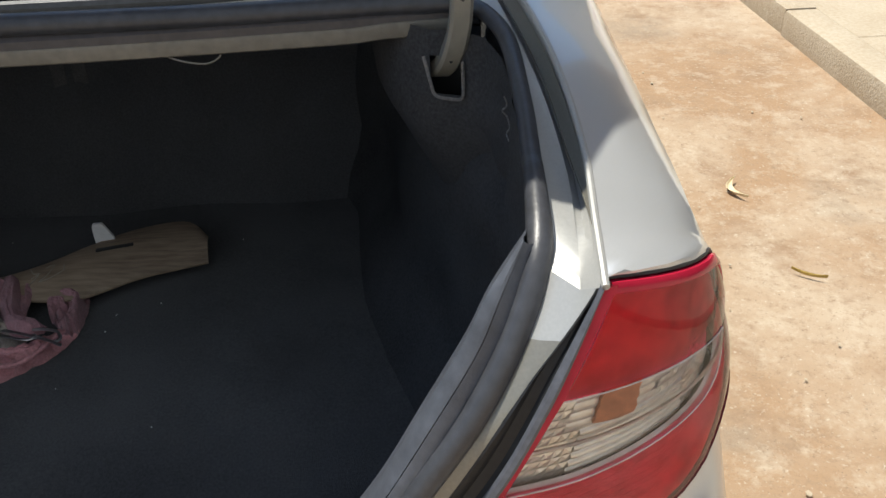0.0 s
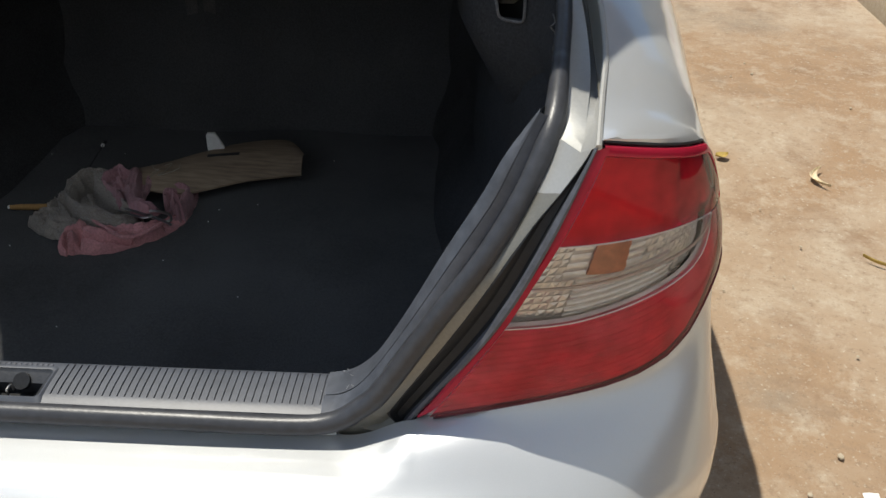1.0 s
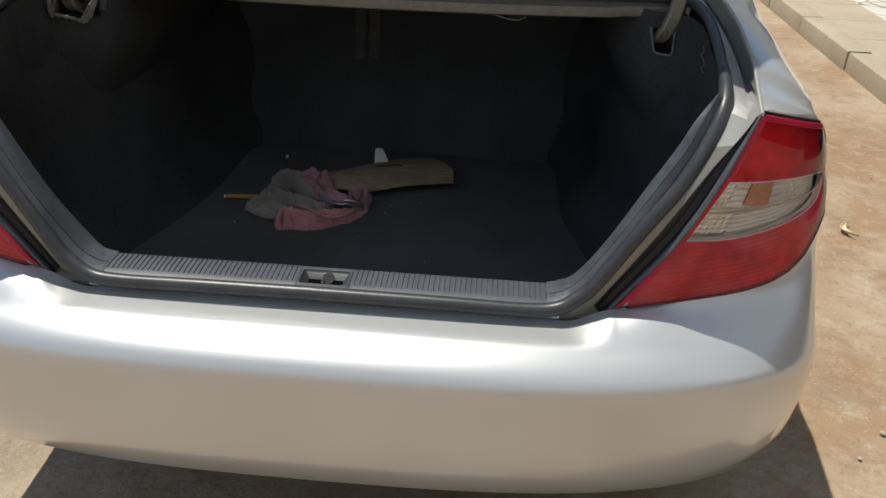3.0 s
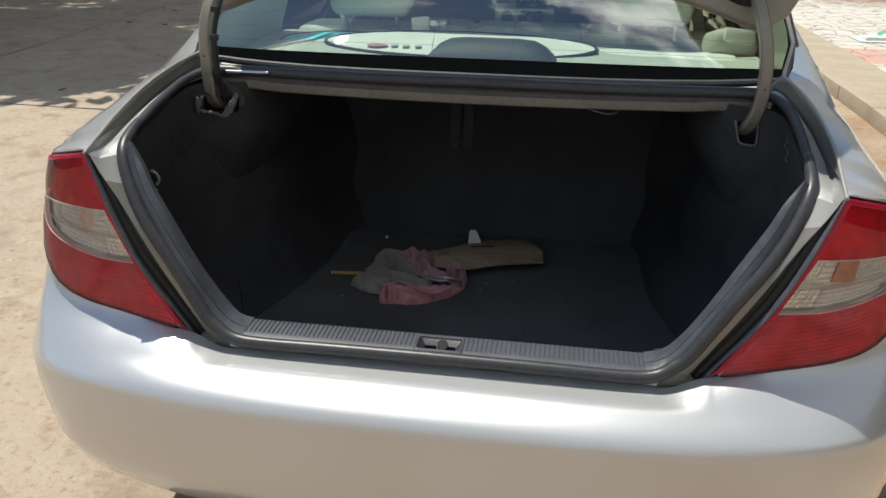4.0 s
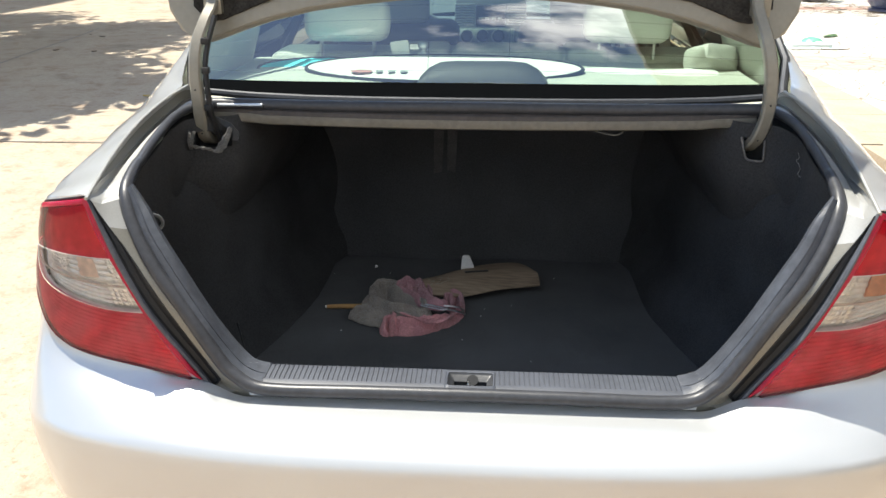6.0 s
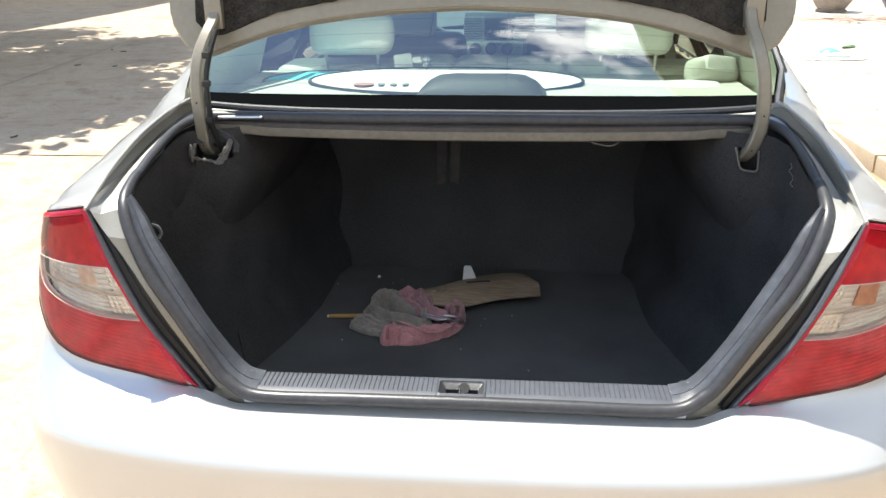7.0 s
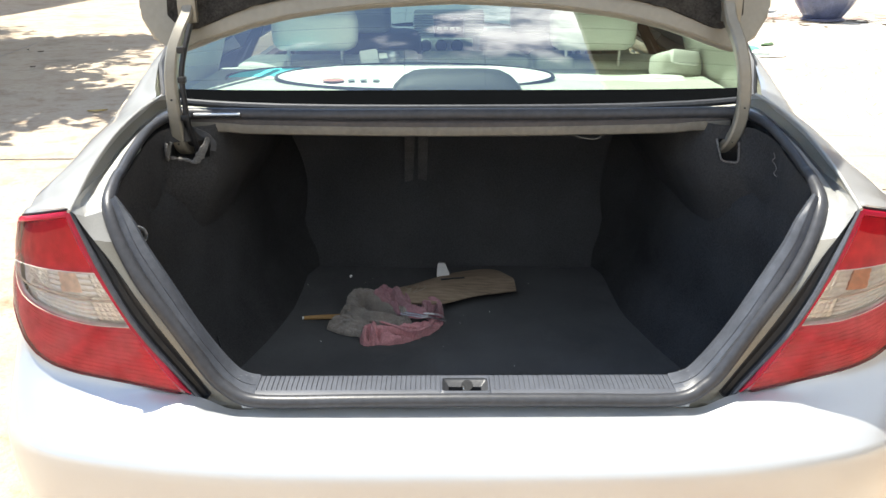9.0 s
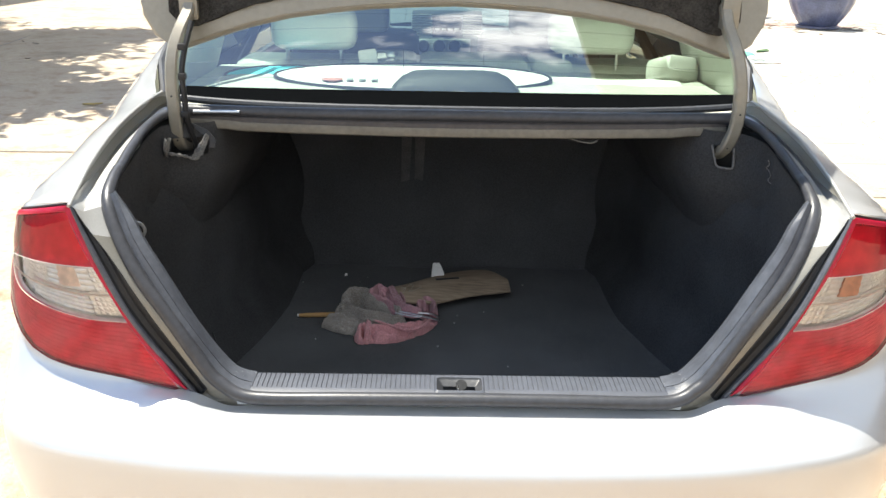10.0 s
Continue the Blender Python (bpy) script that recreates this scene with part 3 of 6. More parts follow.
def high_cut(u):
    return float(np.interp(u, CUT_U, CUT_HIGH))


CLEAR_END = .67
for s in (1, -1):
    lamp = part("tail_lamp", grid([sided([lamp_point(u, lerp(lamp_low(u) + .004, lamp_high(u) - .016, v), -.030) for u in [max(.08, q) for q in US]], s) for v in (0, .2, .4, .6, .8, 1)], thick=.004), M_DARK, car, "red and clear tail lamp with a faded lens")
    band("upper_lens", lambda u: high_cut(u) + .001, lambda u: lamp_high(u) - .004, .012, M_REDLENS, lamp, "faded red plastic lens", s)
    band("lower_lens", lambda u: lamp_low(u) + .004, lambda u: low_cut(u) - .001, .012, M_FADED, lamp, "faded red plastic lens", s)
    band("upper_reflector", lambda u: high_cut(u) - .004, lambda u: lamp_high(u) - .004, .011, M_BEHIND, lamp, "reflector behind the red lens", s, out=-.004, nv=8, dent=lambda u, j: -.006 * smooth01(.45, .5, u) + .004 * smooth01(.7, .74, u))
    band("lower_reflector", lambda u: lamp_low(u) + .001, lambda u: low_cut(u) + .004, .011, M_BEHIND, lamp, "ribbed reflector behind the red lens", s, out=-.0035, nv=26, dent=lambda u, j: .0022 * (j % 2))
    clear_lens = band("middle_lens", low_cut, high_cut, .013, M_CLEAR, lamp, "clear ribbed plastic lens", s, crown=.004, u1=CLEAR_END)
    # edge of the lens and the thin bars between its fields
    nv = 24
    rim = [[lamp_point(lamp_u(z, q), z, o) for q, o in ((.001, -.004), (.0, .004), (.003, .0065), (.010, .0065), (.013, .001))] for z in (lerp(.7165, 1.046, j / nv) for j in range(nv + 1))]
    rim[0] = [p.lerp(rim[0][0], .7) for p in rim[0]]
    rim[1] = [p.lerp(rim[1][0], .2) for p in rim[1]]
    part("lens_edge", grid([sided(r, s) for r in rim]), M_REDRIM, lamp, "bright red inner edge of the lens")
    us = [lerp(.022, 1, k / 24) for k in range(25)]
    for cut in (low_cut, high_cut):
        part("divider", tube(sided([lamp_point(u * CLEAR_END, cut(u * CLEAR_END), .0045) for u in us], s), .0007, 6), M_DIVIDER, lamp)
    part("middle_bar", tube(sided([lamp_point(u, lerp(low_cut(u), high_cut(u), .49), .0035) for u in (q * CLEAR_END for q in us)], s), .0019, 6), M_DIVIDER, lamp)
    part("top_bar", grid([sided([lamp_point(u, lamp_high(u) - .004 - d, o) for u in us], s) for d, o in ((-.003, -.01), (-.003, .004), (.001, .0062), (.006, .0060), (.008, .002))]), M_REDRIM, lamp)
    part("bottom_bar", grid([sided([lamp_point(u, lamp_low(u) + d, o) for u in us], s) for d, o in ((-.003, -.012), (-.001, .003), (.002, .0050), (.0045, .003))]), M_REDDARK, lamp)
    # reflector behind the clear field: cut facets at both ends, fine ribs between
    rb = bmesh.new()
    rf = random.Random(40)

    def field(u, v, deep):
        z = lerp(low_cut(u) - .004, high_cut(u) + .004, v)
        return sided([lamp_point(u, z, -.011 + deep)], s)[0]

    def facets(ua, ub, va, vb, nu, nv, shear=0.0):
        for i in range(nu):
            for j in range(nv):
                u0, u1, v0, v1 = lerp(ua, ub, i / nu), lerp(ua, ub, (i + 1) / nu), lerp(va, vb, j / nv), lerp(va, vb, (j + 1) / nv)
                u0, u1 = u0 + shear * (j % 2) * (u1 - u0), u1 + shear * (j % 2) * (u1 - u0)
                q = [rb.verts.new(field(*p)) for p in ((u0, v0, 0), (u1, v0, 0), (u1, v1, .0006), (u0, v1, .0006))]
                c = rb.verts.new(field((u0 + u1) / 2 + rf.uniform(-.25, .25) * (u1 - u0), lerp(v0, v1, rf.uniform(.35, .65)), .0015 + rf.uniform(-.0007, .0007)))
                for k in range(4):
                    rb.faces.new((q[k], q[(k + 1) % 4], c))

    def ribs(ua, ub, va, vb, count, high):
        rows = []
        for j in range(count * 4 + 1):
            rows.append([field(lerp(ua, ub, k / 18), lerp(va, vb, j / (count * 4)), high * abs(math.sin(math.pi * j / 4))) for k in range(19)])
        grid(rows, rb)

    mid = .50
    ribs(.10, .34, mid, 1.0, 5, .0012)
    facets(.02, .10, mid, 1.0, 4, 6)
    facets(.34, CLEAR_END - .02, mid, 1.0, 10, 5, .5)
    ribs(.14, .46, 0.0, mid, 6, .0026)
    facets(.02, .14, 0.0, mid, 6, 6)
    facets(.46, CLEAR_END - .02, 0.0, mid, 6, 6, .5)
    grid([[field(lerp(.015, CLEAR_END, k / 40), v, -.002) for k in range(41)] for v in (0, .25, .5, .75, 1)], rb)
    part("reflector", rb, M_CHROME, lamp, "silvery reflector with ribs and cut facets", smooth=False)
    part("bulb_cap", grid([sided([lamp_point(lerp(.16, .27, k / 6), z, -.0085 + .0014 * (i % 2) - .002 * abs(k / 3 - 1) ** 2) for k in range(7)], s) for i, z in enumerate((.902, .908, .914, .920, .926, .932, .938))], thick=-.004), M_AMBER if s > 0 else M_PALEAMBER, lamp, "orange bulb seen through the clear lens")
    # black gasket down the inner side
    ea, eb = cr(EDGE[:5], 40), cr(CHANNEL[:5], 40)
    eb = [p.lerp(q, (.98 - .6 * smooth01(.78, 1, k / 39)) * smooth01(-.03, .16, k / 39)) for k, (p, q) in enumerate(zip(ea, eb))]
    wide = [.34 * smooth01(-.03, .16, k / 39) * (1 - smooth01(.55, .92, k / 39)) for k in range(40)]
    ec = [q.lerp(c, w) + Vector((0, -.002, 0)) for q, c, w in zip(eb, cr(FLANGE[:5], 40), wide)]
    part("gasket", grid([sided([p.lerp(q, .27) + Vector((-.001, .003, 0)), p.lerp(q, .42) + Vector((0, .007, 0)), p.lerp(q, .8) + Vector((0, .005, 0)), q, q.lerp(r, .6) + Vector((0, -.002, 0)), r], s) for p, q, r in zip(ea, eb, ec)]), M_GASKET, lamp, "black rubber gasket")
    part("gasket_lip", grid([sided([p, p.lerp(q, .10) + Vector((-.001, -.002, 0)), p.lerp(q, .25) + Vector((-.001, -.001, 0)), p.lerp(q, .29) + Vector((-.001, .004, 0))], s) for p, q in zip(ea, eb)]), M_LIP, lamp, "grey lip of the gasket")
    part("housing_side", grid([sided([lamp_point(lamp_u(z, .003), z, -.003), lamp_point(lamp_u(z, .004), z, -.02) + Vector((0, .012, 0)), lamp_point(lamp_u(z, .03), z, -.034) + Vector((0, .01, 0))], s) for z in (lerp(.717, 1.026, j / 24) for j in range(25))]), M_DARK, lamp, "black inner side of the lamp housing")
    # dark gap under and over the lamp
    part("gap_seal", tube(sided([lamp_point(u, lamp_low(u) - .003, -.003) for u in us], s), .0020, 6), M_DARK, lamp)
    part("gap_seal", tube(sided([lamp_point(u, lamp_high(u) + .002, -.001) for u in us], s), .002, 6), M_DARK, lamp)

# ---------- car: rear wings, flanks, cabin ----------
WHEELS = ((.93, .315), (3.65, .315))


def arch(y):
    z = .25
    for yw, zw in WHEELS:
        if abs(y - yw) < .36:
            z = max(z, zw + math.sqrt(.36 ** 2 - (y - yw) ** 2))
    return z


FLANK = [(.862, .985), (.877, .93), (.889, .86), (.893, .74), (.889, .60), (.878, .42), (.86, .25)]


def flank_x(z, y):
    x = .86
    for (xa, za), (xb, zb) in zip(FLANK, FLANK[1:]):
        if zb <= z <= za:
            x = lerp(xb, xa, (z - zb) / (za - zb))
    taper = max(0, .070 - .09 * y) + .10 * smooth01(3.9, 4.75, y) ** 2
    return x - taper


def shoulder(y):
    """Height of the crease along the flank."""
    return lerp(.914, .965, smooth01(.235, .31, y)) - .06 * smooth01(2.9, 4.6, y)


WING = {
    .30: [(.686, 1.113), (.722, 1.098), (.758, 1.074), (.790, 1.046), (.808, 1.005)],
    .40: [(.677, 1.135), (.722, 1.116), (.766, 1.087), (.798, 1.052), (.819, 1.006)],
    .50: [(.660, 1.153), (.714, 1.132), (.766, 1.099), (.803, 1.059), (.827, 1.008)],
    .60: [(.690, 1.162), (.730, 1.146), (.775, 1.112), (.809, 1.066), (.834, 1.010)],
    .80: [(.727, 1.212), (.752, 1.196), (.780, 1.160), (.812, 1.093), (.846, 1.018)],
    1.02: [(.696, 1.294), (.720, 1.274), (.755, 1.212), (.800, 1.120), (.856, 1.018)],
    1.32: [(.614, 1.394), (.642, 1.376), (.692, 1.296), (.775, 1.130), (.852, 1.015)],
}


def wing_section(y):
    """Cross-section of the wing and roof pillar, from the inner edge outwards to the shoulder."""
    keys = sorted(WING)
    for a, b in zip(keys, keys[1:]):
        if y <= b:
            t = (y - a) / (b - a)
            i = keys.index(a)
            k0, k3 = keys[max(0, i - 1)], keys[min(len(keys) - 1, i + 2)]
            pts = []
            for m, p, q, r in zip(WING[k0], WING[a], WING[b], WING[k3]):
                v = []
                for c in (0, 1):
                    s0 = (q[c] - m[c]) / (b - k0) * (b - a)
                    s1 = (r[c] - p[c]) / (k3 - a) * (b - a)
                    v.append((2 * t ** 3 - 3 * t * t + 1) * p[c] + (t ** 3 - 2 * t * t + t) * s0 + (3 * t * t - 2 * t ** 3) * q[c] + (t ** 3 - t * t) * s1)
                pts.append(Vector((v[0], y, v[1])))
            return pts + [Vector((flank_x(.965, y), y, shoulder(y)))]


for s in (1, -1):
    bm = bmesh.new()
    # corner above the lamp: between the wing's inner edge and the lamp's top edge
    inner = cr(EDGE[4:9], 3000)
    rows = []
    for yy in (.03, .045, .06, .08, .10, .13, .16, .19, .215, .23):
        a = min(inner, key=lambda p: abs(p.y - yy))
        a = Vector((a.x, yy, a.z))
        lo, hi = 0.0, 1.0
        for _ in range(24):
            mid = (lo + hi) / 2
            if lamp_point(mid, lamp_high(mid)).y < yy + .004:
                lo = mid
            else:
                hi = mid
        b = lamp_point(lo, lamp_high(lo) + .003)
        wide = (b - a).length
        g = smooth01(.09, .17, yy)
        low = a.lerp(b, .84) + Vector((.003, 0, .008)) * min(1, wide / .13)
        c = low.lerp(Vector((.767 + .083 * yy, yy, 1.028 + .06 * yy)), g)
        m = c.lerp(b, .6) + Vector((.003, 0, .006)) * g + Vector((.001, 0, .002))
        row = [a, a.lerp(c, .36) + Vector((0, 0, lerp(.002, .008, smooth01(.03, .25, yy)))), a.lerp(c, .71) + Vector((0, 0, lerp(.002, .008, smooth01(.03, .25, yy)))), c, m, b]
        rows.append(sided(row, s))
    rows += [sided(wing_section(yy), s) for yy in (.30, .35, .40, .45, .5, .55, .60, .66, .73, .8, .9, 1.02, 1.15, 1.3)]
    grid(rows, bm)
    # flank down to the bumper and the wheel arch
    stations = [.232, .25, .27, .285, .31, .36, .42, .48, .54, .572, .60, .64, .70, .78, .86, .93, 1.0, 1.08, 1.16, 1.22, 1.26, 1.288, 1.31]
    rows = []
    for yy in stations:
        low = arch(yy) if yy >= .571 else lerp(.868, .72, smooth01(.24, .58, yy))
        rows.append(sided([Vector((flank_x(min(z, .985), yy), yy, z)) for k, z in ((k, lerp(shoulder(yy), low, k / 9)) for k in range(10))], s))
    grid(rows, bm)
    part("rear_wing", bm, M_SILVER, car, "silver rear wing and roof pillar")
    # doors
    for name, y0, y1 in (("rear_door", 1.315, 2.145), ("front_door", 2.15, 3.13)):
        rows = [sided([Vector((flank_x(min(z, .985), yy), yy, z)) for z in (lerp(shoulder(yy), .26, k / 10) for k in range(11))], s) for yy in (lerp(y0, y1, k / 8) for k in range(9))]
        d = part(name, grid(rows, thick=.01), M_SILVER, car, "silver painted door")
        ym = y1 - .16
        part("door_handle", tube(sided([(.872, ym - .1, .93), (.90, ym - .07, .93), (.90, ym + .05, .93), (.872, ym + .08, .93)], s), .011, 8), M_SILVER, d)
        top = (1.432, 1.438, 1.40) if name == "rear_door" else (1.438, 1.36, 1.06)
        rows = []
        for k in range(7):
            yy = lerp(y0 + .03, y1 - .03, k / 6)
            zt = lerp(lerp(top[0], top[1], k / 6), top[1] if k < 3 else top[2], smooth01(2, 6, k) if name == "front_door" else 0)
            rows.append(sided([Vector((lerp(.868, .60, (z - .985) / .45), yy, z)) for z in (lerp(shoulder(yy) + .002, zt, q / 4) for q in range(5))], s))
        pane = part("window_pane", grid(rows), M_SIDEGLASS, d, "clear side window", away=(0, (y0 + y1) / 2, .9))
        part("window_frame", tube([r[-1] for r in rows], .016, 6), M_DARK, d)
        part("window_frame", tube(sided([(.868, y1, shoulder(y1)), (.61, y1 - .02, zt + .01)], s), .02, 6), M_DARK, d)
    # front wing
    rows = []
    for yy in (3.135, 3.22, 3.29, 3.31, 3.36, 3.45, 3.55, 3.65, 3.75, 3.85, 3.94, 4.0, 4.02, 4.1, 4.3, 4.45, 4.6):
        rows.append(sided([Vector((flank_x(min(z, .985), yy), yy, z)) for z in (lerp(shoulder(yy) - .02, arch(yy), k / 9) for k in range(10))], s))
    part("front_wing", grid(rows, thick=.006), M_SILVER, car)
    # sill under the doors
    part("sill", block(s * .80 - .06, s * .80 + .06, 1.3, 3.3, .2, .27, .02), M_DARK, car)

# roof, bonnet, screens, nose
rows = []
for k in range(9):
    t = k / 8
    yy = lerp(1.25, 2.55, t)
    zc = 1.445 + .045 * math.sin(math.pi * (.15 + .7 * t))
    rows.append([Vector((x, yy, zc - .075 * abs(x / .6) ** 2.6)) for x in (-.60, -.52, -.4, -.2, 0, .2, .4, .52, .60)])
part("roof", grid(rows, thick=.03), M_SILVER, car, "silver painted roof")
rows = [[Vector((x, lerp(3.2, 4.62, t) - .12 * abs(x / .8) ** 2 * t, lerp(1.0, .80, t ** 1.4) + .03 * (1 - abs(x / .8) ** 2))) for x in (-.78, -.55, -.3, 0, .3, .55, .78)] for t in (0, .15, .3, .5, .7, .85, 1)]
part("bonnet", grid(rows, thick=.02), M_SILVER, car, "silver painted bonnet")
rows = [[Vector((x * lerp(.80, .60, t), lerp(3.22, 2.52, t) - .06 * abs(x) ** 2, lerp(1.0, 1.455, t))) for x in (-1, -.6, -.2, .2, .6, 1)] for t in (0, .25, .5, .75, 1)]
part("windscreen", grid(rows), M_SIDEGLASS, car, "clear windscreen", away=(0, 2, .6))
for s in (1, -1):
    part("windscreen_pillar", tube(sided([(.82, 3.2, .985), (.72, 2.85, 1.25), (.60, 2.5, 1.45)], s), .03, 8), M_SILVER, car)
rows = []
for z, yo in ((.80, 0), (.70, .05), (.55, .08), (.40, .07), (.28, .0)):
    rows.append([Vector((x * .80, 4.60 + yo - .20 * abs(x) ** 2.6, z)) for x in (-1, -.9, -.7, -.4, 0, .4, .7, .9, 1)])
part("front_bumper", grid(rows, thick=.02), M_SILVER, car, "silver front bumper")
part("floor_pan", block(-.80, .80, .62, 4.5, .22, .30, .02), M_DARK, car, "black underbody")

for yw, zw in WHEELS:
    for s in (1, -1):
        w = lathe([(.19, -.095), (.27, -.10), (.31, -.085), (.316, -.05), (.316, .05), (.31, .085), (.27, .10), (.19, .095)], (0, 0, 0), 36)
        turn(w, pose(s * .79, yw, zw, 0, 90, 0))
        wheel = part("wheel", w, M_TYRE, car, "road wheel with a worn tyre")
        h = lathe([(.0, .06), (.05, .065), (.06, .05), (.16, .04), (.185, .085), (.2, .085), (.2, -.06), (.0, -.05)], (0, 0, 0), 30)
        turn(h, pose(s * .79, yw, zw, 0, 90 * s, 0))
        part("rim", h, M_STEEL, wheel, "silver alloy rim")

# ---------- car: boot opening ----------
e2, c2, f2 = cr(EDGE[4:], 70), cr(CHANNEL[4:], 70), cr(FLANGE[4:], 70)
bm = bmesh.new()
for s in (1, -1):
    fl = bmesh.new()
    # painted rain channel round the top; a darker strip along the wing's edge paints its groove's shade
    rows, groove = [], []
    for k, (a, b, c) in enumerate(zip(e2, c2, f2)):
        deep = smooth01(1, 9, k)
        cut = smooth01(5, 20, k) * (1 - smooth01(46, 52, k))
        wall = [Vector((a.x - .001, a.y, lerp(a.z, b.z, .35))), Vector((lerp(a.x, b.x, .12), a.y, lerp(a.z, b.z, .8))), Vector((lerp(a.x, b.x, .4), b.y, b.z))]
        wall = [a.lerp(b, q).lerp(p, deep) - Vector((0, 0, .011 * cut)) for q, p in zip((.3, .6, .85), wall)]
        ridge = b + Vector((0, 0, .003 * cut - .001))
        rows.append(sided([a] + wall + [ridge - Vector((0, 0, .007 * cut)), ridge, b.lerp(c, .35) - Vector((0, 0, .001)), b.lerp(c, .7) - Vector((0, 0, .001)), c], s))
        if 5 <= k <= 50:
            lip = a.lerp(b, .10) - Vector((0, 0, .006 * cut))
            end = a.lerp(ridge, .12 + .66 * cut) - Vector((0, 0, .002 * cut))
            groove.append(sided([lip, lip.lerp(end, .2) - Vector((0, 0, .004 * cut)), lip.lerp(end, .8) - Vector((0, 0, .004 * cut)), end], s))
    grid(rows, bm)
    part("groove_shade", grid(groove), M_INNERPAINT, car, "strip along the wing's edge, toned darker for the groove's shade")
    # painted flange beside the lamps: shaded tone below, plain jamb paint on the sunlit top rows
    flange_rows = []
    for k, (a, b, c) in enumerate(zip(cr(EDGE[:5], 40), cr(CHANNEL[:5], 40), cr(FLANGE[:5], 40))):
        g = a.lerp(b, (.98 - .6 * smooth01(.78, 1, k / 39)) * smooth01(-.03, .16, k / 39))
        flange_rows.append([g, g.lerp(b, .5), b, b.lerp(c, .35) + Vector((.001, -.004, 0)) * (1 - smooth01(.8, 1, k / 39)), b.lerp(c, .7) + Vector((0, -.003, 0)) * (1 - smooth01(.8, 1, k / 39)), c])
    grid([sided(r, s) for r in flange_rows[:35]], fl)
    grid([sided(r, s) for r in flange_rows[34:]], bm)
    # folded hem along the wing's inner edge
    tube(sided(cr(EDGE[4:10], 50), s), .0034, 8, bm)
    # foot of the flange, running in under the seal
    grid([sided(r, s) for r in ([(.478, -.004, .698), (.462, .008, .706), (.444, .006, .714), (.425, .0, .722)], [(.466, -.006, .694), (.448, .004, .697), (.425, .002, .702), (.405, -.002, .708)], [(.445, -.004, .692), (.425, .0, .694), (.40, .0, .697), (.385, -.002, .70)], [(.445, .002, .678), (.425, .004, .674), (.40, .004, .672), (.37, .002, .672)])], fl)
    part("lamp_flange", fl, M_INNERPAINT, car, "dull painted flange beside the lamp, with shade put in its colour")
part("boot_surround", bm, M_JAMB, car, "silver painted rain channel round the boot opening")
loop = cr(SEAL, 140)
wide = [.0125 - .0028 * smooth01(.085, .19, p.y) + .0045 * smooth01(.50, .525, p.y) for p in loop]
loop = [p - Vector((.95 * (.0125 - r) if p.y < .5 else 0, 0, .003 if p.y > .19 else 0)) for p, r in zip(loop, wide)]
wide = wide + list(reversed(wide[1:-1]))
loop = loop + mirror(list(reversed(loop[1:-1])))
seal = part("boot_seal", tube(loop, wide, 12, closed=True, flat=1.0), M_SEAL, car, "grey rubber weather seal")
# sheet metal below the seal along the sill
part("sill_face", grid([[Vector((x, y, z)) for x in (-.40, -.3, -.2, 0, .2, .3, .40)] for y, z in ((-.018, .704), (-.014, .694), (.01, .684), (.03, .69))]), M_SILVER, car)
# ribbed plastic along the sill
POCKET = .046
for s in (1, -1):
    bm = bmesh.new()
    xs_ = []
    x = POCKET
    while x < .376:
        xs_ += [(x, 0), (x + .0066, 0), (x + .0070, -.0020), (x + .0086, -.0020)]
        x += .0090
    xs_ += [(x, 0), (.3855, 0), (.390, -.001)]
    prof = [(.0665, .690, 0), (.0675, .713, 0), (.0635, .7158, 0), (.0620, .7165, 1), (.0535, .717, 1), (.030, .7172, 1), (.0135, .7161, 1), (.0115, .7160, 0), (.006, .7155, 0), (-.002, .713, 0), (-.006, .700, 0)]
    grid([sided([Vector((x, y, z + (rise if g else 0))) for x, rise in xs_], s) for y, z, g in prof], bm)
    part("sill_trim", bm, M_SCUFF, car, "scuffed grey ribbed plastic sill trim")
    lips, tr = cr(LIP, 50), cr(TRIM, 50)
    rows = []
    for k, (a, b) in enumerate(zip(lips, tr)):
        h = smooth01(2, 16, k)
        inn = a + Vector((.006 * h, .0015 + .020 * h, -.006))
        g = smooth01(-2, 9, k)
        rows.append(sided([inn, a, a.lerp(b, .08) + Vector((-.002, -.003, .002)) * g, a.lerp(b, .42) + Vector((-.004, -.008, .003)) * g, a.lerp(b, .565) + Vector((-.004, -.008, .003)) * g, a.lerp(b, .58) + Vector((-.001, -.004, .000)) * g, a.lerp(b, .595) + Vector((-.004, -.008, .003)) * g, a.lerp(b, .85) + Vector((-.001, -.006, .002)) * g, b + Vector((0, -.003, -.002)).lerp(Vector((.004, -.002, 0)), h), b + Vector((0, -.007, -.014)).lerp(Vector((.014, .002, -.002)), h)], s))
    part("side_trim", grid(rows), M_TRIM, car, "scuffed dark plastic side trim with a split")
# latch pocket: a moulded tray with sloping walls
def tray_ring(hx, y0, y1, z, r):
    out = []
    for cx, cy, a0 in ((hx - r, y1 - r, 0), (-hx + r, y1 - r, 90), (-hx + r, y0 + r, 180), (hx - r, y0 + r, 270)):
        out += [Vector((cx + r * math.cos(radians(a0 + 22.5 * k)), cy + r * math.sin(radians(a0 + 22.5 * k)), z)) for k in range(5)]
    return out


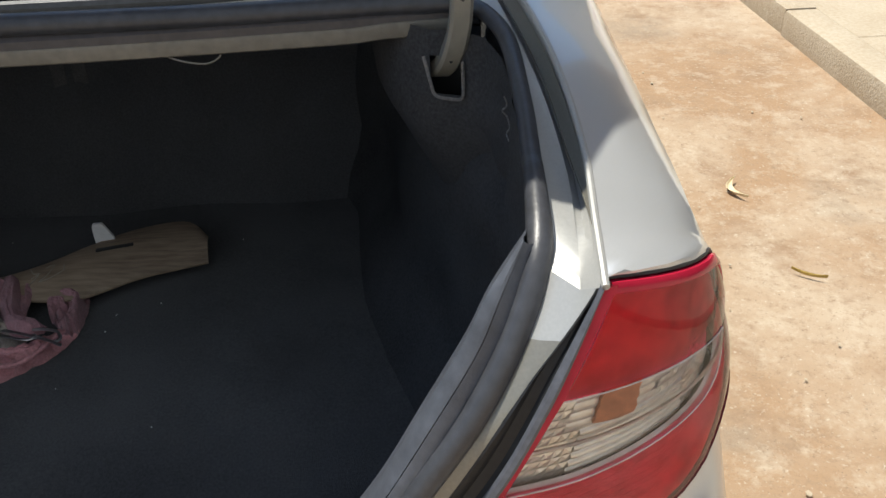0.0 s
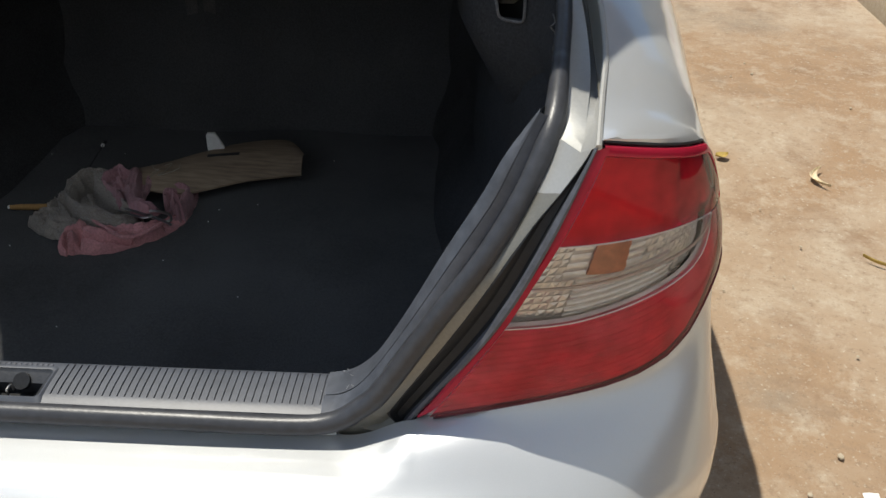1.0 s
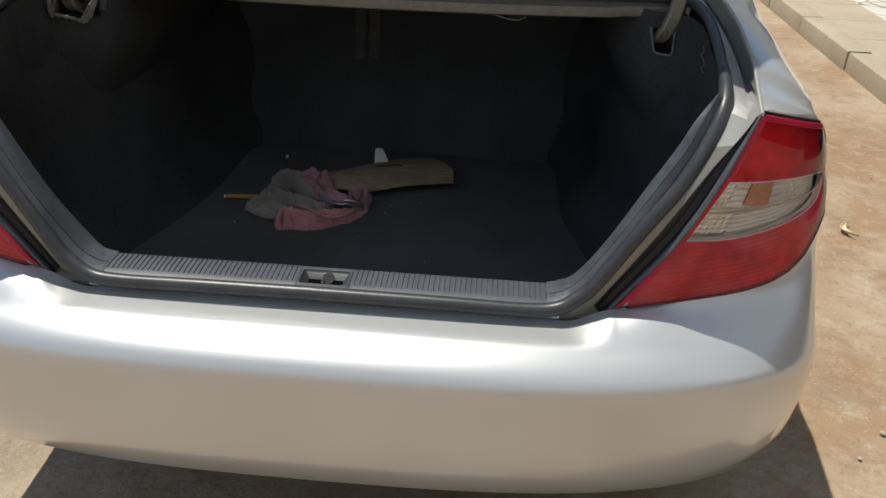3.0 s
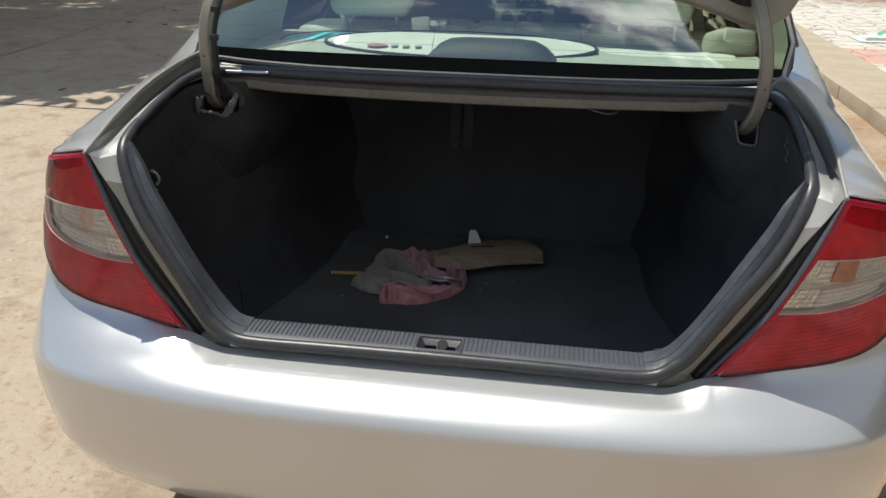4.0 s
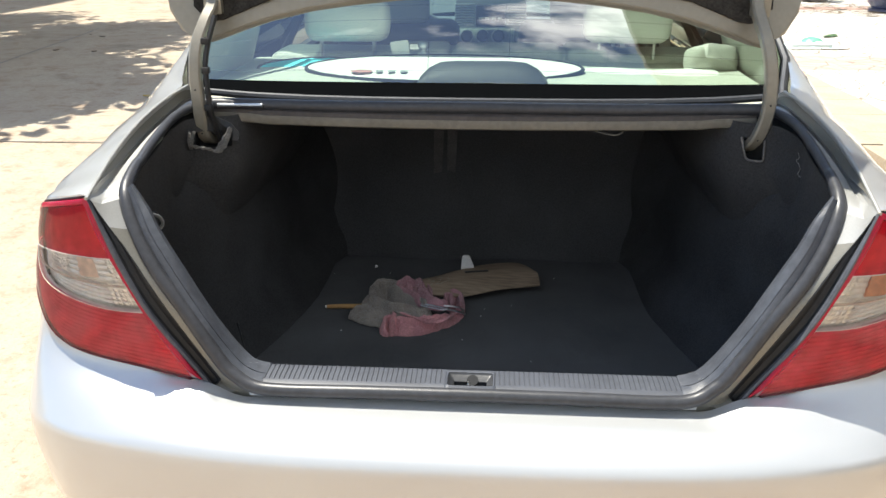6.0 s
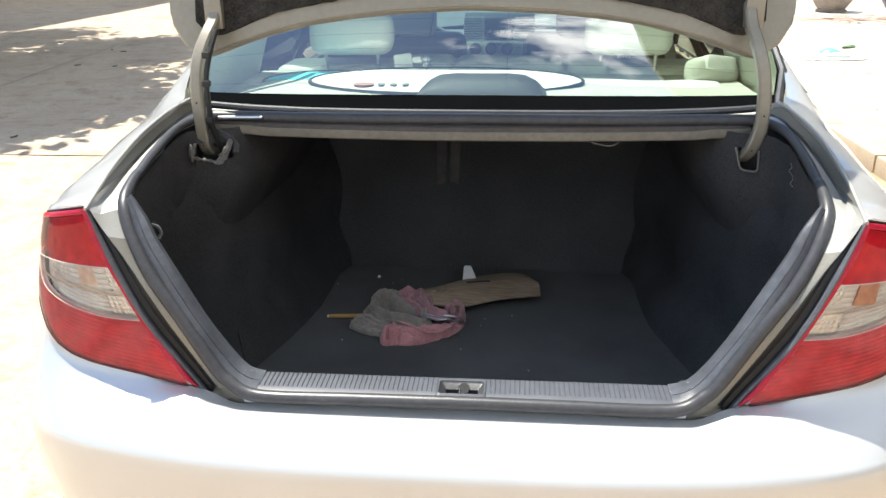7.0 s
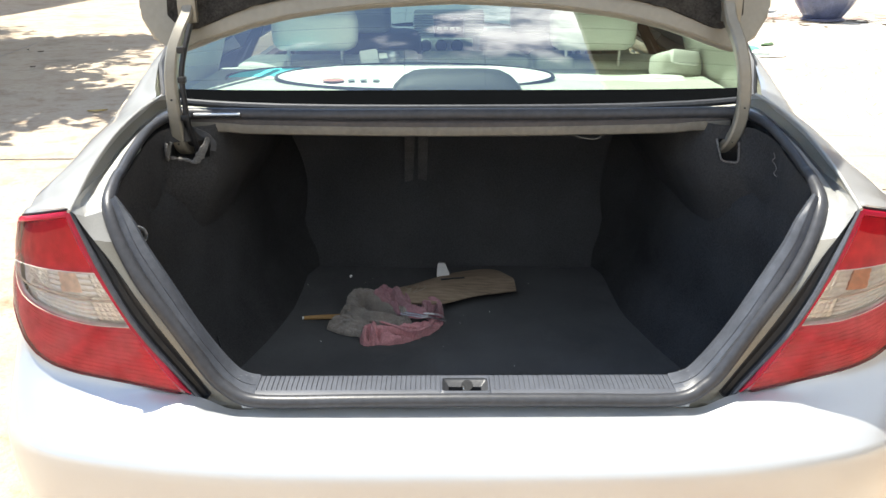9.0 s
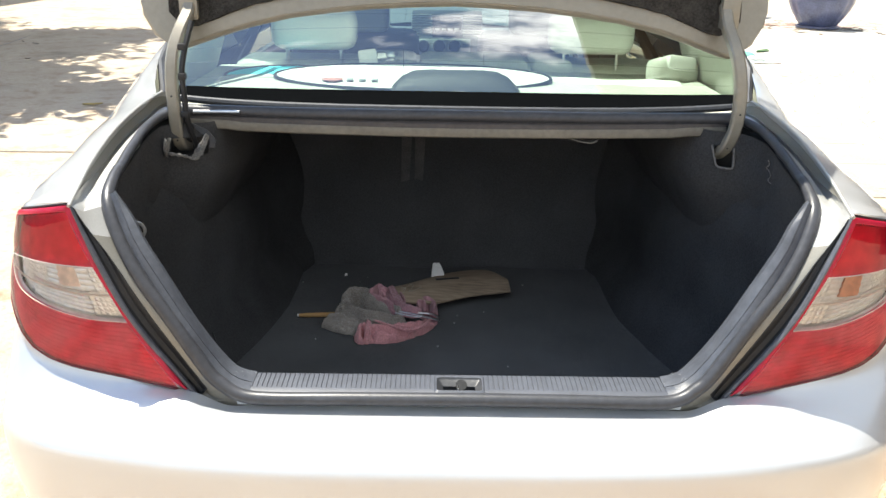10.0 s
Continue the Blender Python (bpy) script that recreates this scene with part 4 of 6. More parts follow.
pocket = part("latch_pocket", grid([tray_ring(.0475, -.004, .0665, .7135, .006), tray_ring(.0455, .000, .058, .7168, .007), tray_ring(.0435, .002, .054, .7185, .007), tray_ring(.0415, .004, .051, .7178, .006)], close=True), M_SCUFF, car, "moulded grey plastic pocket round the boot latch striker")
# inner walls and floor take black materials in place of the pocket's shade
part("pocket_wall", grid([tray_ring(.0415, .004, .051, .7178, .006), tray_ring(.0405, .005, .050, .7155, .005), tray_ring(.0385, .0065, .0475, .7140, .004), tray_ring(.0300, .007, .0375, .7062, .0015), tray_ring(.0300, .007, .0375, .690, .0015)], close=True), M_RUBBER, pocket, "sloping walls of the pocket, darkened in colour for shade")
part("pocket_back", grid([[Vector((x, y, z)) for x in (-.0475, -.02, .02, .0475)] for y, z in ((.054, .7168), (.062, .7165), (.0675, .713), (.0665, .690))]), M_SCUFF, pocket)
for k in range(11):
    part("raised_mark", block(-.036 + .0068 * k, -.0318 + .0068 * k, .0565, .0605, .7166, .7176, .0003, seg=1), M_LIP, pocket)
part("pocket_floor", block(-.0305, .0305, .006, .0385, .680, .6905, .0005), M_GASKET, pocket, "floor of the pocket, coloured black for the shade of its depth")
guard = bmesh.new()
bmesh.ops.create_cone(guard, cap_ends=True, segments=24, radius1=.0105, radius2=.0105, depth=.006, matrix=pose(.004, .0385, .7080, 40, 0, 0))
part("striker_guard", guard, M_GASKET, pocket, "black rubber stop behind the striker")
part("striker", tube(cr([(-.003, .016, .690), (-.003, .016, .7115), (-.003, .019, .7140), (-.003, .025, .7135), (-.003, .028, .7100), (-.003, .028, .704)], 18), .0016, 8), M_STEEL, pocket, "steel striker loop")

# panel under the rear window and its beige edge
rows = [[Vector((x, y + .012 * (x / .6) ** 2 * -1, z + .011 * (x / .55) ** 2 + (.003 if abs(x) > .515 else 0))) for x in [-.60 + i * .04 for i in range(31)]] for y, z in ((.530, 1.0862), (.5255, 1.0845), (.524, 1.080), (.5255, 1.066), (.532, 1.0625), (.60, 1.064))]
gut = [[Vector((x, y - .012 * (x / .6) ** 2, z + .011 * (x / .55) ** 2)) for x in [-.60 + i * .04 for i in range(31)]] for y, z in ((.552, 1.106), (.534, 1.100), (.5275, 1.094), (.5265, 1.085), (.531, 1.082))]
part("shelf_gutter", grid(gut), M_GUTTER, car, "dark painted lip under the window seal")
part("rear_shelf_edge", grid(rows), M_SHELFEDGE, car, "beige painted steel edge of the rear shelf, toned for shade")

# boot lining
FLOOR = .520


def wall_x(y, z):
    x = lerp(.655, .60, smooth01(.1, .6, y))
    bulge = smooth01(.35, .85, y) * (1 - smooth01(.70, 1.0, z))
    return x - .07 * bulge - .09 * (1 - smooth01(FLOOR - .03, FLOOR + .14, z)) - .10 * smooth01(1.0, 1.3, y) + .040 * smooth01(.29, .40, y) * smooth01(.90, .99, z)


lining = part("boot_floor", grid([[Vector((x, y, FLOOR + .0025 * noise.noise((x * 7, y * 7, 1)))) for x in [-.66 + i * .055 for i in range(25)]] for y in [.045 + i * .05 for i in range(26)]], thick=.01), M_CARPET, car, "black carpet of the boot floor with lint")
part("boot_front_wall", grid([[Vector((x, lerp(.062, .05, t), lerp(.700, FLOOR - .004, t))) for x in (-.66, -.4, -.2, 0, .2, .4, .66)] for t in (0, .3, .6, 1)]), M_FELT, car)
part("seat_back_panel", grid([[Vector((x, 1.27 - .10 * (1 - t) - .07 * (1 - t) ** 5 + .01 * math.sin(x * 14), lerp(FLOOR, 1.07, t))) for x in [-.66 + i * .055 for i in range(25)]] for t in (0, .03, .07, .12, .2, .3, .4, .6, .8, 1)]), M_BACKFELT, car, "charcoal felt behind the back seat")
part("shelf_underside", grid([[Vector((x, y, 1.062 + .004 * noise.noise((x * 9, y * 9, 4)))) for x in [-.66 + i * .11 for i in range(13)]] for y in (.60, .8, 1.0, 1.2, 1.28)]), M_FELT, car)
for s in (1, -1):
    zs = [FLOOR - .005 + i * .045 for i in range(10)] + [.955, 1.0]
    rows = []
    for yy in [.075 + .06 * i for i in range(21)]:
        cap_z = lerp(1.040, 1.095, smooth01(.06, .45, yy))
        rows.append(sided([Vector((wall_x(yy, z) + .006 * noise.noise((yy * 8, z * 8, s)), yy, z)) for z in zs] + [Vector((lerp(lerp(.626, .640, smooth01(.06, .2, yy)), wall_x(yy, 1.0) + .01, smooth01(.28, .45, yy)), yy, cap_z))], s))
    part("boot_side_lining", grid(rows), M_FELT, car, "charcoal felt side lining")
    # upper corner panel with the slot for the hinge
    bm = bmesh.new()
    plan = [(.645, .16), (.648, .28), (.643, .37), (.632, .43), (.616, .455), (.574, .470), (.545, .495), (.522, .54), (.508, .62), (.500, .80), (.495, 1.02), (.49, 1.24)]
    if s < 0:
        plan[3:7] = [(.642, .420), (.627, .446), (.553, .476), (.536, .498)]
    else:
        plan[4:6] = [(.606, .457), (.570, .470)]
    gz = [.66, .76, .85, .92, .985, 1.030 if s < 0 else 1.022, 1.066, 1.080, 1.096]
    gv = {}
    for i, (x, yp) in enumerate(plan):
        for j, z in enumerate(gz):
            z = min(z, 1.060 + .001 * j) if i >= 7 else min(z, 1.050 + .0005 * j + .19 * (yp - .16)) if i <= 3 else z
            deep = max(0, .985 - z) * .1
            dive = max(0, .985 - z) * (.5 if i > 2 else .12)
            gv[i, j] = bm.verts.new((s * (x + dive), yp + deep + max(0, z - 1.0) * .25 + .004 * noise.noise((x * 11, z * 11, s)), z))
    for i in range(len(plan) - 1):
        for j in range(len(gz) - 1):
            if not (i == 4 and j == 5):
                bm.faces.new((gv[i, j], gv[i + 1, j], gv[i + 1, j + 1], gv[i, j + 1]))
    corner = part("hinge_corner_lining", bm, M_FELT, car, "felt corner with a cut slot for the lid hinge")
    slot = [(.562, .480, 1.068), (.569, .470, 1.038), (.574, .465, 1.024), (.590, .461, 1.020), (.605, .456, 1.022), (.607, .459, 1.040), (.607, .466, 1.064)]
    if s > 0:
        part("slot_edge", tube(cr(sided(slot, s), 26), .0022, 6), M_FLEECE, corner, "pale frayed edge of the slot")
    else:
        rim = [p - Vector((0, .006, 0)) for p in cr([(-.622, .451, 1.072), (-.627, .446, 1.052), (-.628, .445, 1.041), (-.610, .452, 1.035), (-.594, .457, 1.031), (-.581, .461, 1.026), (-.574, .464, 1.038), (-.564, .469, 1.053), (-.549, .478, 1.076)], 40)]
        part("slot_edge", tube(rim, [.0032 + .0012 * math.sin(k * 1.7) for k in range(40)], 8), M_FLAP, corner, "pale frayed edge of the slot")
        fl = []
        for k, p in enumerate(rim[22:]):
            w = .012 * math.sin(math.pi * (k + 2) / 22) * (1 + .35 * noise.noise((k * .5, 1, 4)))
            fl.append([p, p + Vector((.5 * w, -.004, -.35 * w)), p + Vector((w, -.002, -.7 * w))])
        part("torn_fleece", grid(fl, thick=.004), M_FLAP, corner, "torn pale fleece turned out at the slot")
        pad = lathe([(.0, 1.0), (.3, .95), (.5, .87), (.8, .6), (1.0, 0), (.8, -.6), (.5, -.87), (.3, -.95), (.0, -1.0)], (0, 0, 0), 24)
        for v in pad.verts:
            rough = 1 + .35 * noise.noise(v.co * 2.5)
            v.co = Vector((v.co.x * .0125 * rough, v.co.y * .006, v.co.z * .0205 * rough))
        part("torn_fleece", turn(pad, pose(-.629, .433, 1.052, 0, 14, -60)), M_FLAP, corner, "torn pale fleece turned out at the slot")
        part("bracket_plate", grid([[Vector((-.588, .484, 1.099)), Vector((-.574, .482, 1.082))], [Vector((-.550, .480, 1.083)), Vector((-.557, .478, 1.071))], [Vector((-.533, .478, 1.063)), Vector((-.545, .476, 1.059))], [Vector((-.536, .476, 1.044)), Vector((-.549, .474, 1.046))]], thick=.003), M_RUBBER, corner, "dark steel bracket")
    # dark sheet behind the slot stands in for the shade inside
    part("slot_shade", grid([sided([(.565, .535, z), (.635, .51, z)], s) for z in (.98, 1.09)]), M_DARK, corner)

# ---------- car: boot lid, standing open ----------
def lid_low(x):
    a = abs(x)
    c = cr([(0, 1.356, 0), (.2, 1.347, 0), (.39, 1.325, 0), (.51, 1.298, 0), (.60, 1.269, 0), (.66, 1.250, 0)], 80)
    return float(np.interp(a, [p.x for p in c], [p.y for p in c]))


def lid_point(f, t, out=0.0):
    """f across the lid, t up it; the tail beyond t = 1 turns back over the boot."""
    hw = lerp(.612, .690, min(1, t / .16) ** .45) - .025 * smooth01(.5, 1.3, t)
    if t <= 1:
        z = lerp(lid_low(f * .655), 1.80, t)
        y = .57 + .10 * t + .02 * (1 - f * f) * t
        return Vector((f * hw - .010, y + out, z))
    q = t - 1
    return Vector((f * lerp(.662, .46, q) - .010, .67 - .365 * q + .02 * (1 - f * f), 1.80 + .045 * math.sin(min(1, q * 2.2) * math.pi / 2) - .06 * q + out))


FS = [-1, -.97, -.92, -.85, -.75, -.6, -.45, -.3, -.15, 0, .15, .3, .45, .6, .75, .85, .92, .97, 1]
TS = [0, .008, .018, .03, .045, .065, .09, .12, .16, .2, .3, .45, .6, .75, .9, 1, 1.08, 1.2, 1.4, 1.7, 2.0]
lid = part("boot_lid", grid([[lid_point(f, t) for f in FS] for t in TS], thick=-.006), M_PRIMER, car, "open boot lid, beige painted inside")
part("lid_skin", grid([[lid_point(f * 1.004, t, .03) + Vector((0, 0, .006)) for f in FS] for t in TS]), M_SILVER, lid, "silver outer skin of the lid")
edge = [lid_point(f, 0) for f in FS]
rim_path = [lid_point(-1, t) for t in (.9, .6, .3, .12, .05)] + edge + [lid_point(1, t) for t in (.05, .12, .3, .6, .9)]
part("lid_rim", tube([p + Vector((0, .012, 0)) for p in rim_path], .012, 8, flat=.9), M_PRIMER, lid, "rounded beige edge of the lid")
# darker beige tubes draw the shade line of the pressed groove
for t in (.035, .05):
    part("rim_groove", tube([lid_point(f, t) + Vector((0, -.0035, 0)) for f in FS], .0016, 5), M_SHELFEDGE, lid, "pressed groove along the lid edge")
# black felt lining inside the lid
FELT = cr([(0, 1.392, 0), (.19, 1.388, 0), (.33, 1.366, 0), (.45, 1.341, 0), (.545, 1.305, 0), (.59, 1.294, 0), (.625, 1.325, 0)], 80)
FF = [-1 + i / 30 for i in range(61)]
rows = []
for t in (0, .04, .1, .25, .5, .75, 1):
    row = []
    for f in FF:
        x = f * .625
        lowz = float(np.interp(abs(x), [p.x for p in FELT], [p.y for p in FELT])) + .003 * noise.noise((x * 40, 3, 1))
        row.append(Vector((x - .010, .566 + .09 * t - .006 + .004 * noise.noise((x * 12, t * 9, 2)), lerp(lowz, 1.76, t))))
    rows.append(row)
part("lid_lining", grid(rows, thick=.008), M_LIDFELT, lid, "worn black felt lining with a ragged edge")


def bar(path, wide, deep, bm=None):
    """A flat steel bar along a path, wide along x."""
    rows = []
    path = [Vector(p) for p in path]
    for i, p in enumerate(path):
        d = (path[min(i + 1, len(path) - 1)] - path[max(i - 1, 0)]).normalized()
        a = Vector((1, 0, 0)) - d * d.x
        a.normalize()
        b = d.cross(a)
        h, k = wide / 2, deep / 2
        rows.append([p + a * u + b * v for u, v in ((-h, -k * .6), (-h * .7, -k), (h * .7, -k), (h, -k * .6), (h, k), (-h, k))])
    bm = grid(rows, bm, close=True)
    bm.verts.ensure_lookup_table()
    return bm


for s in (1, -1):
    arm = [(.580, .56, 1.03), (.584, .505, 1.040), (.596, .479, 1.068), (.606, .471, 1.112), (.607, .470, 1.170), (.600, .476, 1.229), (.589, .492, 1.276), (.579, .53, 1.319), (.579, .562, 1.36)]
    if s < 0:
        arm = [(.606, .56, 1.03), (.612, .505, 1.040), (.615, .480, 1.067), (.615, .471, 1.128), (.616, .474, 1.191), (.611, .486, 1.249), (.599, .511, 1.293), (.587, .545, 1.331), (.587, .562, 1.36)]
    path = cr([(s * x, y, z) for x, y, z in arm], 40)
    hinge = part("lid_hinge", bar(path, .026, .018), M_PRIMER, car, "curved steel gooseneck hinge arm")
    for k in (9, 17):
        part("hole", tube([path[k] + Vector((0, -.0105, 0)), path[k] + Vector((0, -.0085, 0))], .0022, 8), M_DARK, hinge)
    part("hinge_foot", block(s * .588 - .02, s * .588 + .02, .545, .565, 1.31, 1.385, .004), M_PRIMER, hinge)
    if s < 0:
        part("cable", tube(cr([(-.578, .50, 1.03), (-.588, .472, 1.10), (-.590, .468, 1.15), (-.592, .474, 1.21), (-.585, .49, 1.26), (-.574, .515, 1.31)], 40), .006, 8), M_DARK, hinge, "black lamp cable taped to the hinge")
        for z, yy in ((1.12, .466), (1.20, .470), (1.26, .486)):
            part("clip", block(-.600, -.583, yy - .006, yy + .010, z - .007, z + .007, .003), M_DARK, hinge)
        part("torsion_rod", tube([(-.585, .505, 1.118), (-.53, .512, 1.117), (-.485, .512, 1.117)], .0042, 8), M_STEEL, hinge, "steel torsion rod")

# ---------- car: rear window ----------
def glass_point(f, t, out=0.0):
    hw = .672 + .048 * smooth01(-.06, .26, t) - .10 * smooth01(.3, 1.05, t)
    y = .606 + .66 * t + .012 * f * f * (1 - t)
    z = 1.112 + .018 * abs(f) ** 4 * (1 - t) + .335 * t + .055 * math.sin(math.pi * t) * (1 - .35 * f * f) - .040 * abs(f) ** 4 * 4 * t * (1 - t)
    return Vector((f * hw, y - out * .4, z + out))


GF = [-1, -.95, -.88, -.78, -.6, -.4, -.2, 0, .2, .4, .6, .78, .88, .95, 1]
pane = part("rear_window", grid([[glass_point(f, t) for f in GF] for t in [i / 12 for i in range(13)]]), M_GLASS, car, "green tinted rear window reflecting sky and clouds", away=(0, 1.2, .5))
pane.visible_shadow = False
part("black_border", grid([[glass_point(f, t, .002) for f in GF] for t in (0, .02, .045, .065)]), M_FRIT, pane, "black printed border of the glass")
for s in (1, -1):
    part("black_border", grid([[glass_point(s * f, t, .002) for f in (.988, .994, 1)] for t in [i / 10 for i in range(11)]]), M_FRIT, pane)
    part("glass_moulding", tube([glass_point(s, t) + Vector((s * .006, 0, .002)) for t in (0, .05, .1, .2, .4, .6, .8, 1)], .010, 8), M_RUBBER, pane)
part("glass_moulding", tube([glass_point(f, 0) + Vector((0, -.005, .001)) for f in GF], .0085, 8), M_RUBBER, pane, "black rubber moulding")
for k in range(11):
    t = .12 + k * .075
    part("heater_wire", tube([glass_point(f * .94, t, -.003) for f in GF], .0003, 4), M_DARK, pane)
for x in (-.12, .06):
    part("heater_wire", tube([glass_point(x / .65, t, -.003) for t in (.05, .3, .6, .9)], .0005, 4), M_DARK, pane)

# ---------- car: cabin seen through the rear window ----------
SHELF = 1.088
part("parcel_shelf", grid([[Vector((x, y, SHELF + .004 * math.sin(x * 9))) for x in [-.72 + .06 * i for i in range(25)]] for y in (.62, .75, .9, 1.05, 1.2, 1.32)], thick=-.015), M_SHELF, car, "pale felt parcel shelf behind the back seat")
for s in (1, -1):
    rows = []
    for y in (.66, .72, .80, .90, 1.02, 1.15, 1.30):
        top = wing_section(y)[0] + Vector((.002, 0, -.014))
        foot = Vector((.735, y, SHELF - .004))
        rows.append(sided([foot, foot.lerp(top, .4) + Vector((.008, 0, 0)), foot.lerp(top, .75) + Vector((.006, 0, 0)), top], s))
    part("pillar_trim", grid(rows), M_SHELF, car, "pale trim inside the roof pillar", away=(s * 2, 1.0, 1.1))
rows = []
for z, hw, y0, y1 in ((1.09, .175, .735, .89), (1.12, .165, .745, .89), (1.145, .14, .765, .885), (1.16, .11, .79, .88), (1.165, .07, .81, .87)):
    rows.append([Vector((-hw, y0, z)), Vector((-hw * .7, y0 - .004, z)), Vector((0, y0 - .006, z)), Vector((hw * .7, y0 - .004, z)), Vector((hw, y0, z)), Vector((hw, y1, z)), Vector((0, y1, z)), Vector((-hw, y1, z))])
bm = grid(rows, close=True)
bm.faces.new([v for v in bm.verts if v.co.z > 1.1645])
part("high_brake_lamp", bm, M_HOUSING, car, "dark plastic housing of the high brake lamp")


def cushion(x0, x1, y0, y1, z0, z1, bev):
    return block(x0, x1, y0, y1, z0, z1, bev, seg=4)


back_seat = part("back_seat", cushion(-.68, .68, 1.28, 1.50, .62, 1.125, .05), M_LEATHER, car, "pale leather back seat")
for x0, x1, zt in ((-.66, -.30, 1.100), (-.285, -.112, 1.140), (-.105, .235, 1.138), (.243, .372, 1.140), (.380, .66, 1.100)):
    part("seat_pad", cushion(x0, x1, 1.265, 1.47, 1.06, zt, .03), M_LEATHER, back_seat)
for s in (1, -1):
    hr = part("headrest", cushion(s * .422 - .130, s * .422 + .130, 1.235, 1.345, 1.158, 1.285, .05), M_LEATHER, back_seat, "pale leather headrest")
    for dx in (-.082, .082):
        part("post", tube([(s * .425 + dx, 1.29, 1.11), (s * .425 + dx, 1.29, 1.20)], .006, 8), M_STEEL, back_seat)
part("seat_cushion", cushion(-.68, .68, 1.46, 1.95, .50, .66, .05), M_LEATHER, back_seat)
for s in (1, -1):
    # pale leather given the dark cabin tone, standing in for shade
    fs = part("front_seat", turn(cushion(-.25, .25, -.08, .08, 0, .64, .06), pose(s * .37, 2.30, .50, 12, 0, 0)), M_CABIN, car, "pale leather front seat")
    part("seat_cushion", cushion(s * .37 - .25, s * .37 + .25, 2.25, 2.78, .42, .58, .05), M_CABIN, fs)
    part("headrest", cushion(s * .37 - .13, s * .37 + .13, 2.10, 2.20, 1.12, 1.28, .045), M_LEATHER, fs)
    part("headrest_post", tube([(s * .37, 2.16, 1.08), (s * .37, 2.15, 1.16)], .012, 8), M_STEEL, fs)
dash = part("dashboard", grid([[Vector((x, y - .03 * math.cos(x * 2), z)) for x in (-.74, -.5, -.25, 0, .25, .5, .74)] for y, z in ((3.15, 1.01), (2.95, 1.05), (2.83, 1.03), (2.80, .95), (2.83, .80), (2.92, .62))], thick=.02), M_DASH, car, "grey plastic dashboard")
part("centre_console", turn(block(-.17, .17, -.02, .02, -.20, .20, .02), pose(0, 2.76, .97, -18, 0, 0)), M_DASH, dash, "silver grey centre panel")
for x0 in (-.165, .075):
    for k in range(9):
        part("vent_slat", block(x0, x0 + .09, 2.700, 2.712, 1.05 + .0115 * k, 1.056 + .0115 * k, .001), M_LEATHER, dash)
part("radio", turn(block(-.07, .07, -.012, .012, -.05, .05, .005), pose(0, 2.735, 1.09, -18, 0, 0)), M_DARK, dash)
for k in range(4):
    part("radio_key", block(-.055 + .03 * k, -.035 + .03 * k, 2.712, 2.722, 1.075, 1.085, .002), M_LEATHER, dash)
part("climate_panel", turn(block(-.15, .15, -.006, .006, -.040, .034, .006), pose(-.036, 2.742, .998, -14, 0, 0)), M_LEATHER, dash, "pale climate control panel")
for x in (-.111, -.036, .038):
    part("climate_knob", turn(lathe([(0, .024), (.022, .024), (.028, .016), (.03, 0)], (0, 0, 0), 20), pose(x, 2.732, .998, 76, 0, 0)), M_DARK, dash)
    part("knob_ring", turn(tube([(.03 * math.cos(a * math.tau / 24), .03 * math.sin(a * math.tau / 24), 0) for a in range(24)], .004, 6, closed=True), pose(x, 2.726, .998, 76, 0, 0)), M_CHROME, dash)
part("steering_wheel", turn(tube([(.18 * math.cos(a * math.tau / 32), .18 * math.sin(a * math.tau / 32), 0) for a in range(32)], .014, 8, closed=True), pose(-.37, 2.66, .95, 62, 0, 0)), M_DASH, car, "grey steering wheel")
part("mirror", block(-.11, .11, 2.72, 2.75, 1.30, 1.37, .02), M_DASH, car)
for x0, wd in ((.454, .006), (.490, .010), (.652, .022)):
    part("seat_belt", grid([[Vector((x0 + .265 * (1.155 - z) + e * wd, 2.0 + e * .004, z)) for e in (-1, 1)] for z in (1.34, 1.2, 1.08, .95, .80)], thick=.002), M_LEATHER, car, "pale hanging seat belt")
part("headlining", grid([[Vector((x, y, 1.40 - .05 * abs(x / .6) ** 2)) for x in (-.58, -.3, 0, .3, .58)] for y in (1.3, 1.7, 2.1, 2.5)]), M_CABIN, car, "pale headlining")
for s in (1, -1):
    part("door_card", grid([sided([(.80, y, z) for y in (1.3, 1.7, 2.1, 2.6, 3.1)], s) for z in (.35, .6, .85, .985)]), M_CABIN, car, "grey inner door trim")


# ---------- things on the parcel shelf ----------
def ellipse(cx, cy, a, b, z, lift, n=40):
    rows = []
    for rr in (0.02, .35, .7, .92, 1.0):
        rows.append([Vector((cx + a * rr * math.cos(k * math.tau / n), cy + b * rr * math.sin(k * math.tau / n), z + lift * rr * math.sin(k * math.tau / n) + .004 * (1 - rr))) for k in range(n)])
    return rows


def sunshade(cx, cy, a, b, lift, mat, label, z):
    t = thing("folding_sunshade", (cx, cy, z), label, "sunshade", "sunshades on the shelf")
    rows = ellipse(cx, cy, a, b, z + .012, lift)
    part("cloth", grid(rows, close=True, thick=.003), mat, t)
    part("wire_rim", tube(rows[-1], .0065, 6, closed=True), M_DARK, t, "black bound rim")
    return t


blue = sunshade(-.46, 1.115, .20, .11, .012, M_BLUE, "turquoise oval folding sunshade lying on the parcel shelf", SHELF + .002)
rb_ = random.Random(3)
for k in range(9):
    x, y = -.46 + rb_.uniform(-.10, .03), 1.10 + rb_.uniform(-.04, .05)
    part("print", block(x - .018, x + .018, y - .010, y + .010, SHELF + .0185, SHELF + .0200, 0), M_LOGO_GREY if k % 2 else M_WHITE, blue)
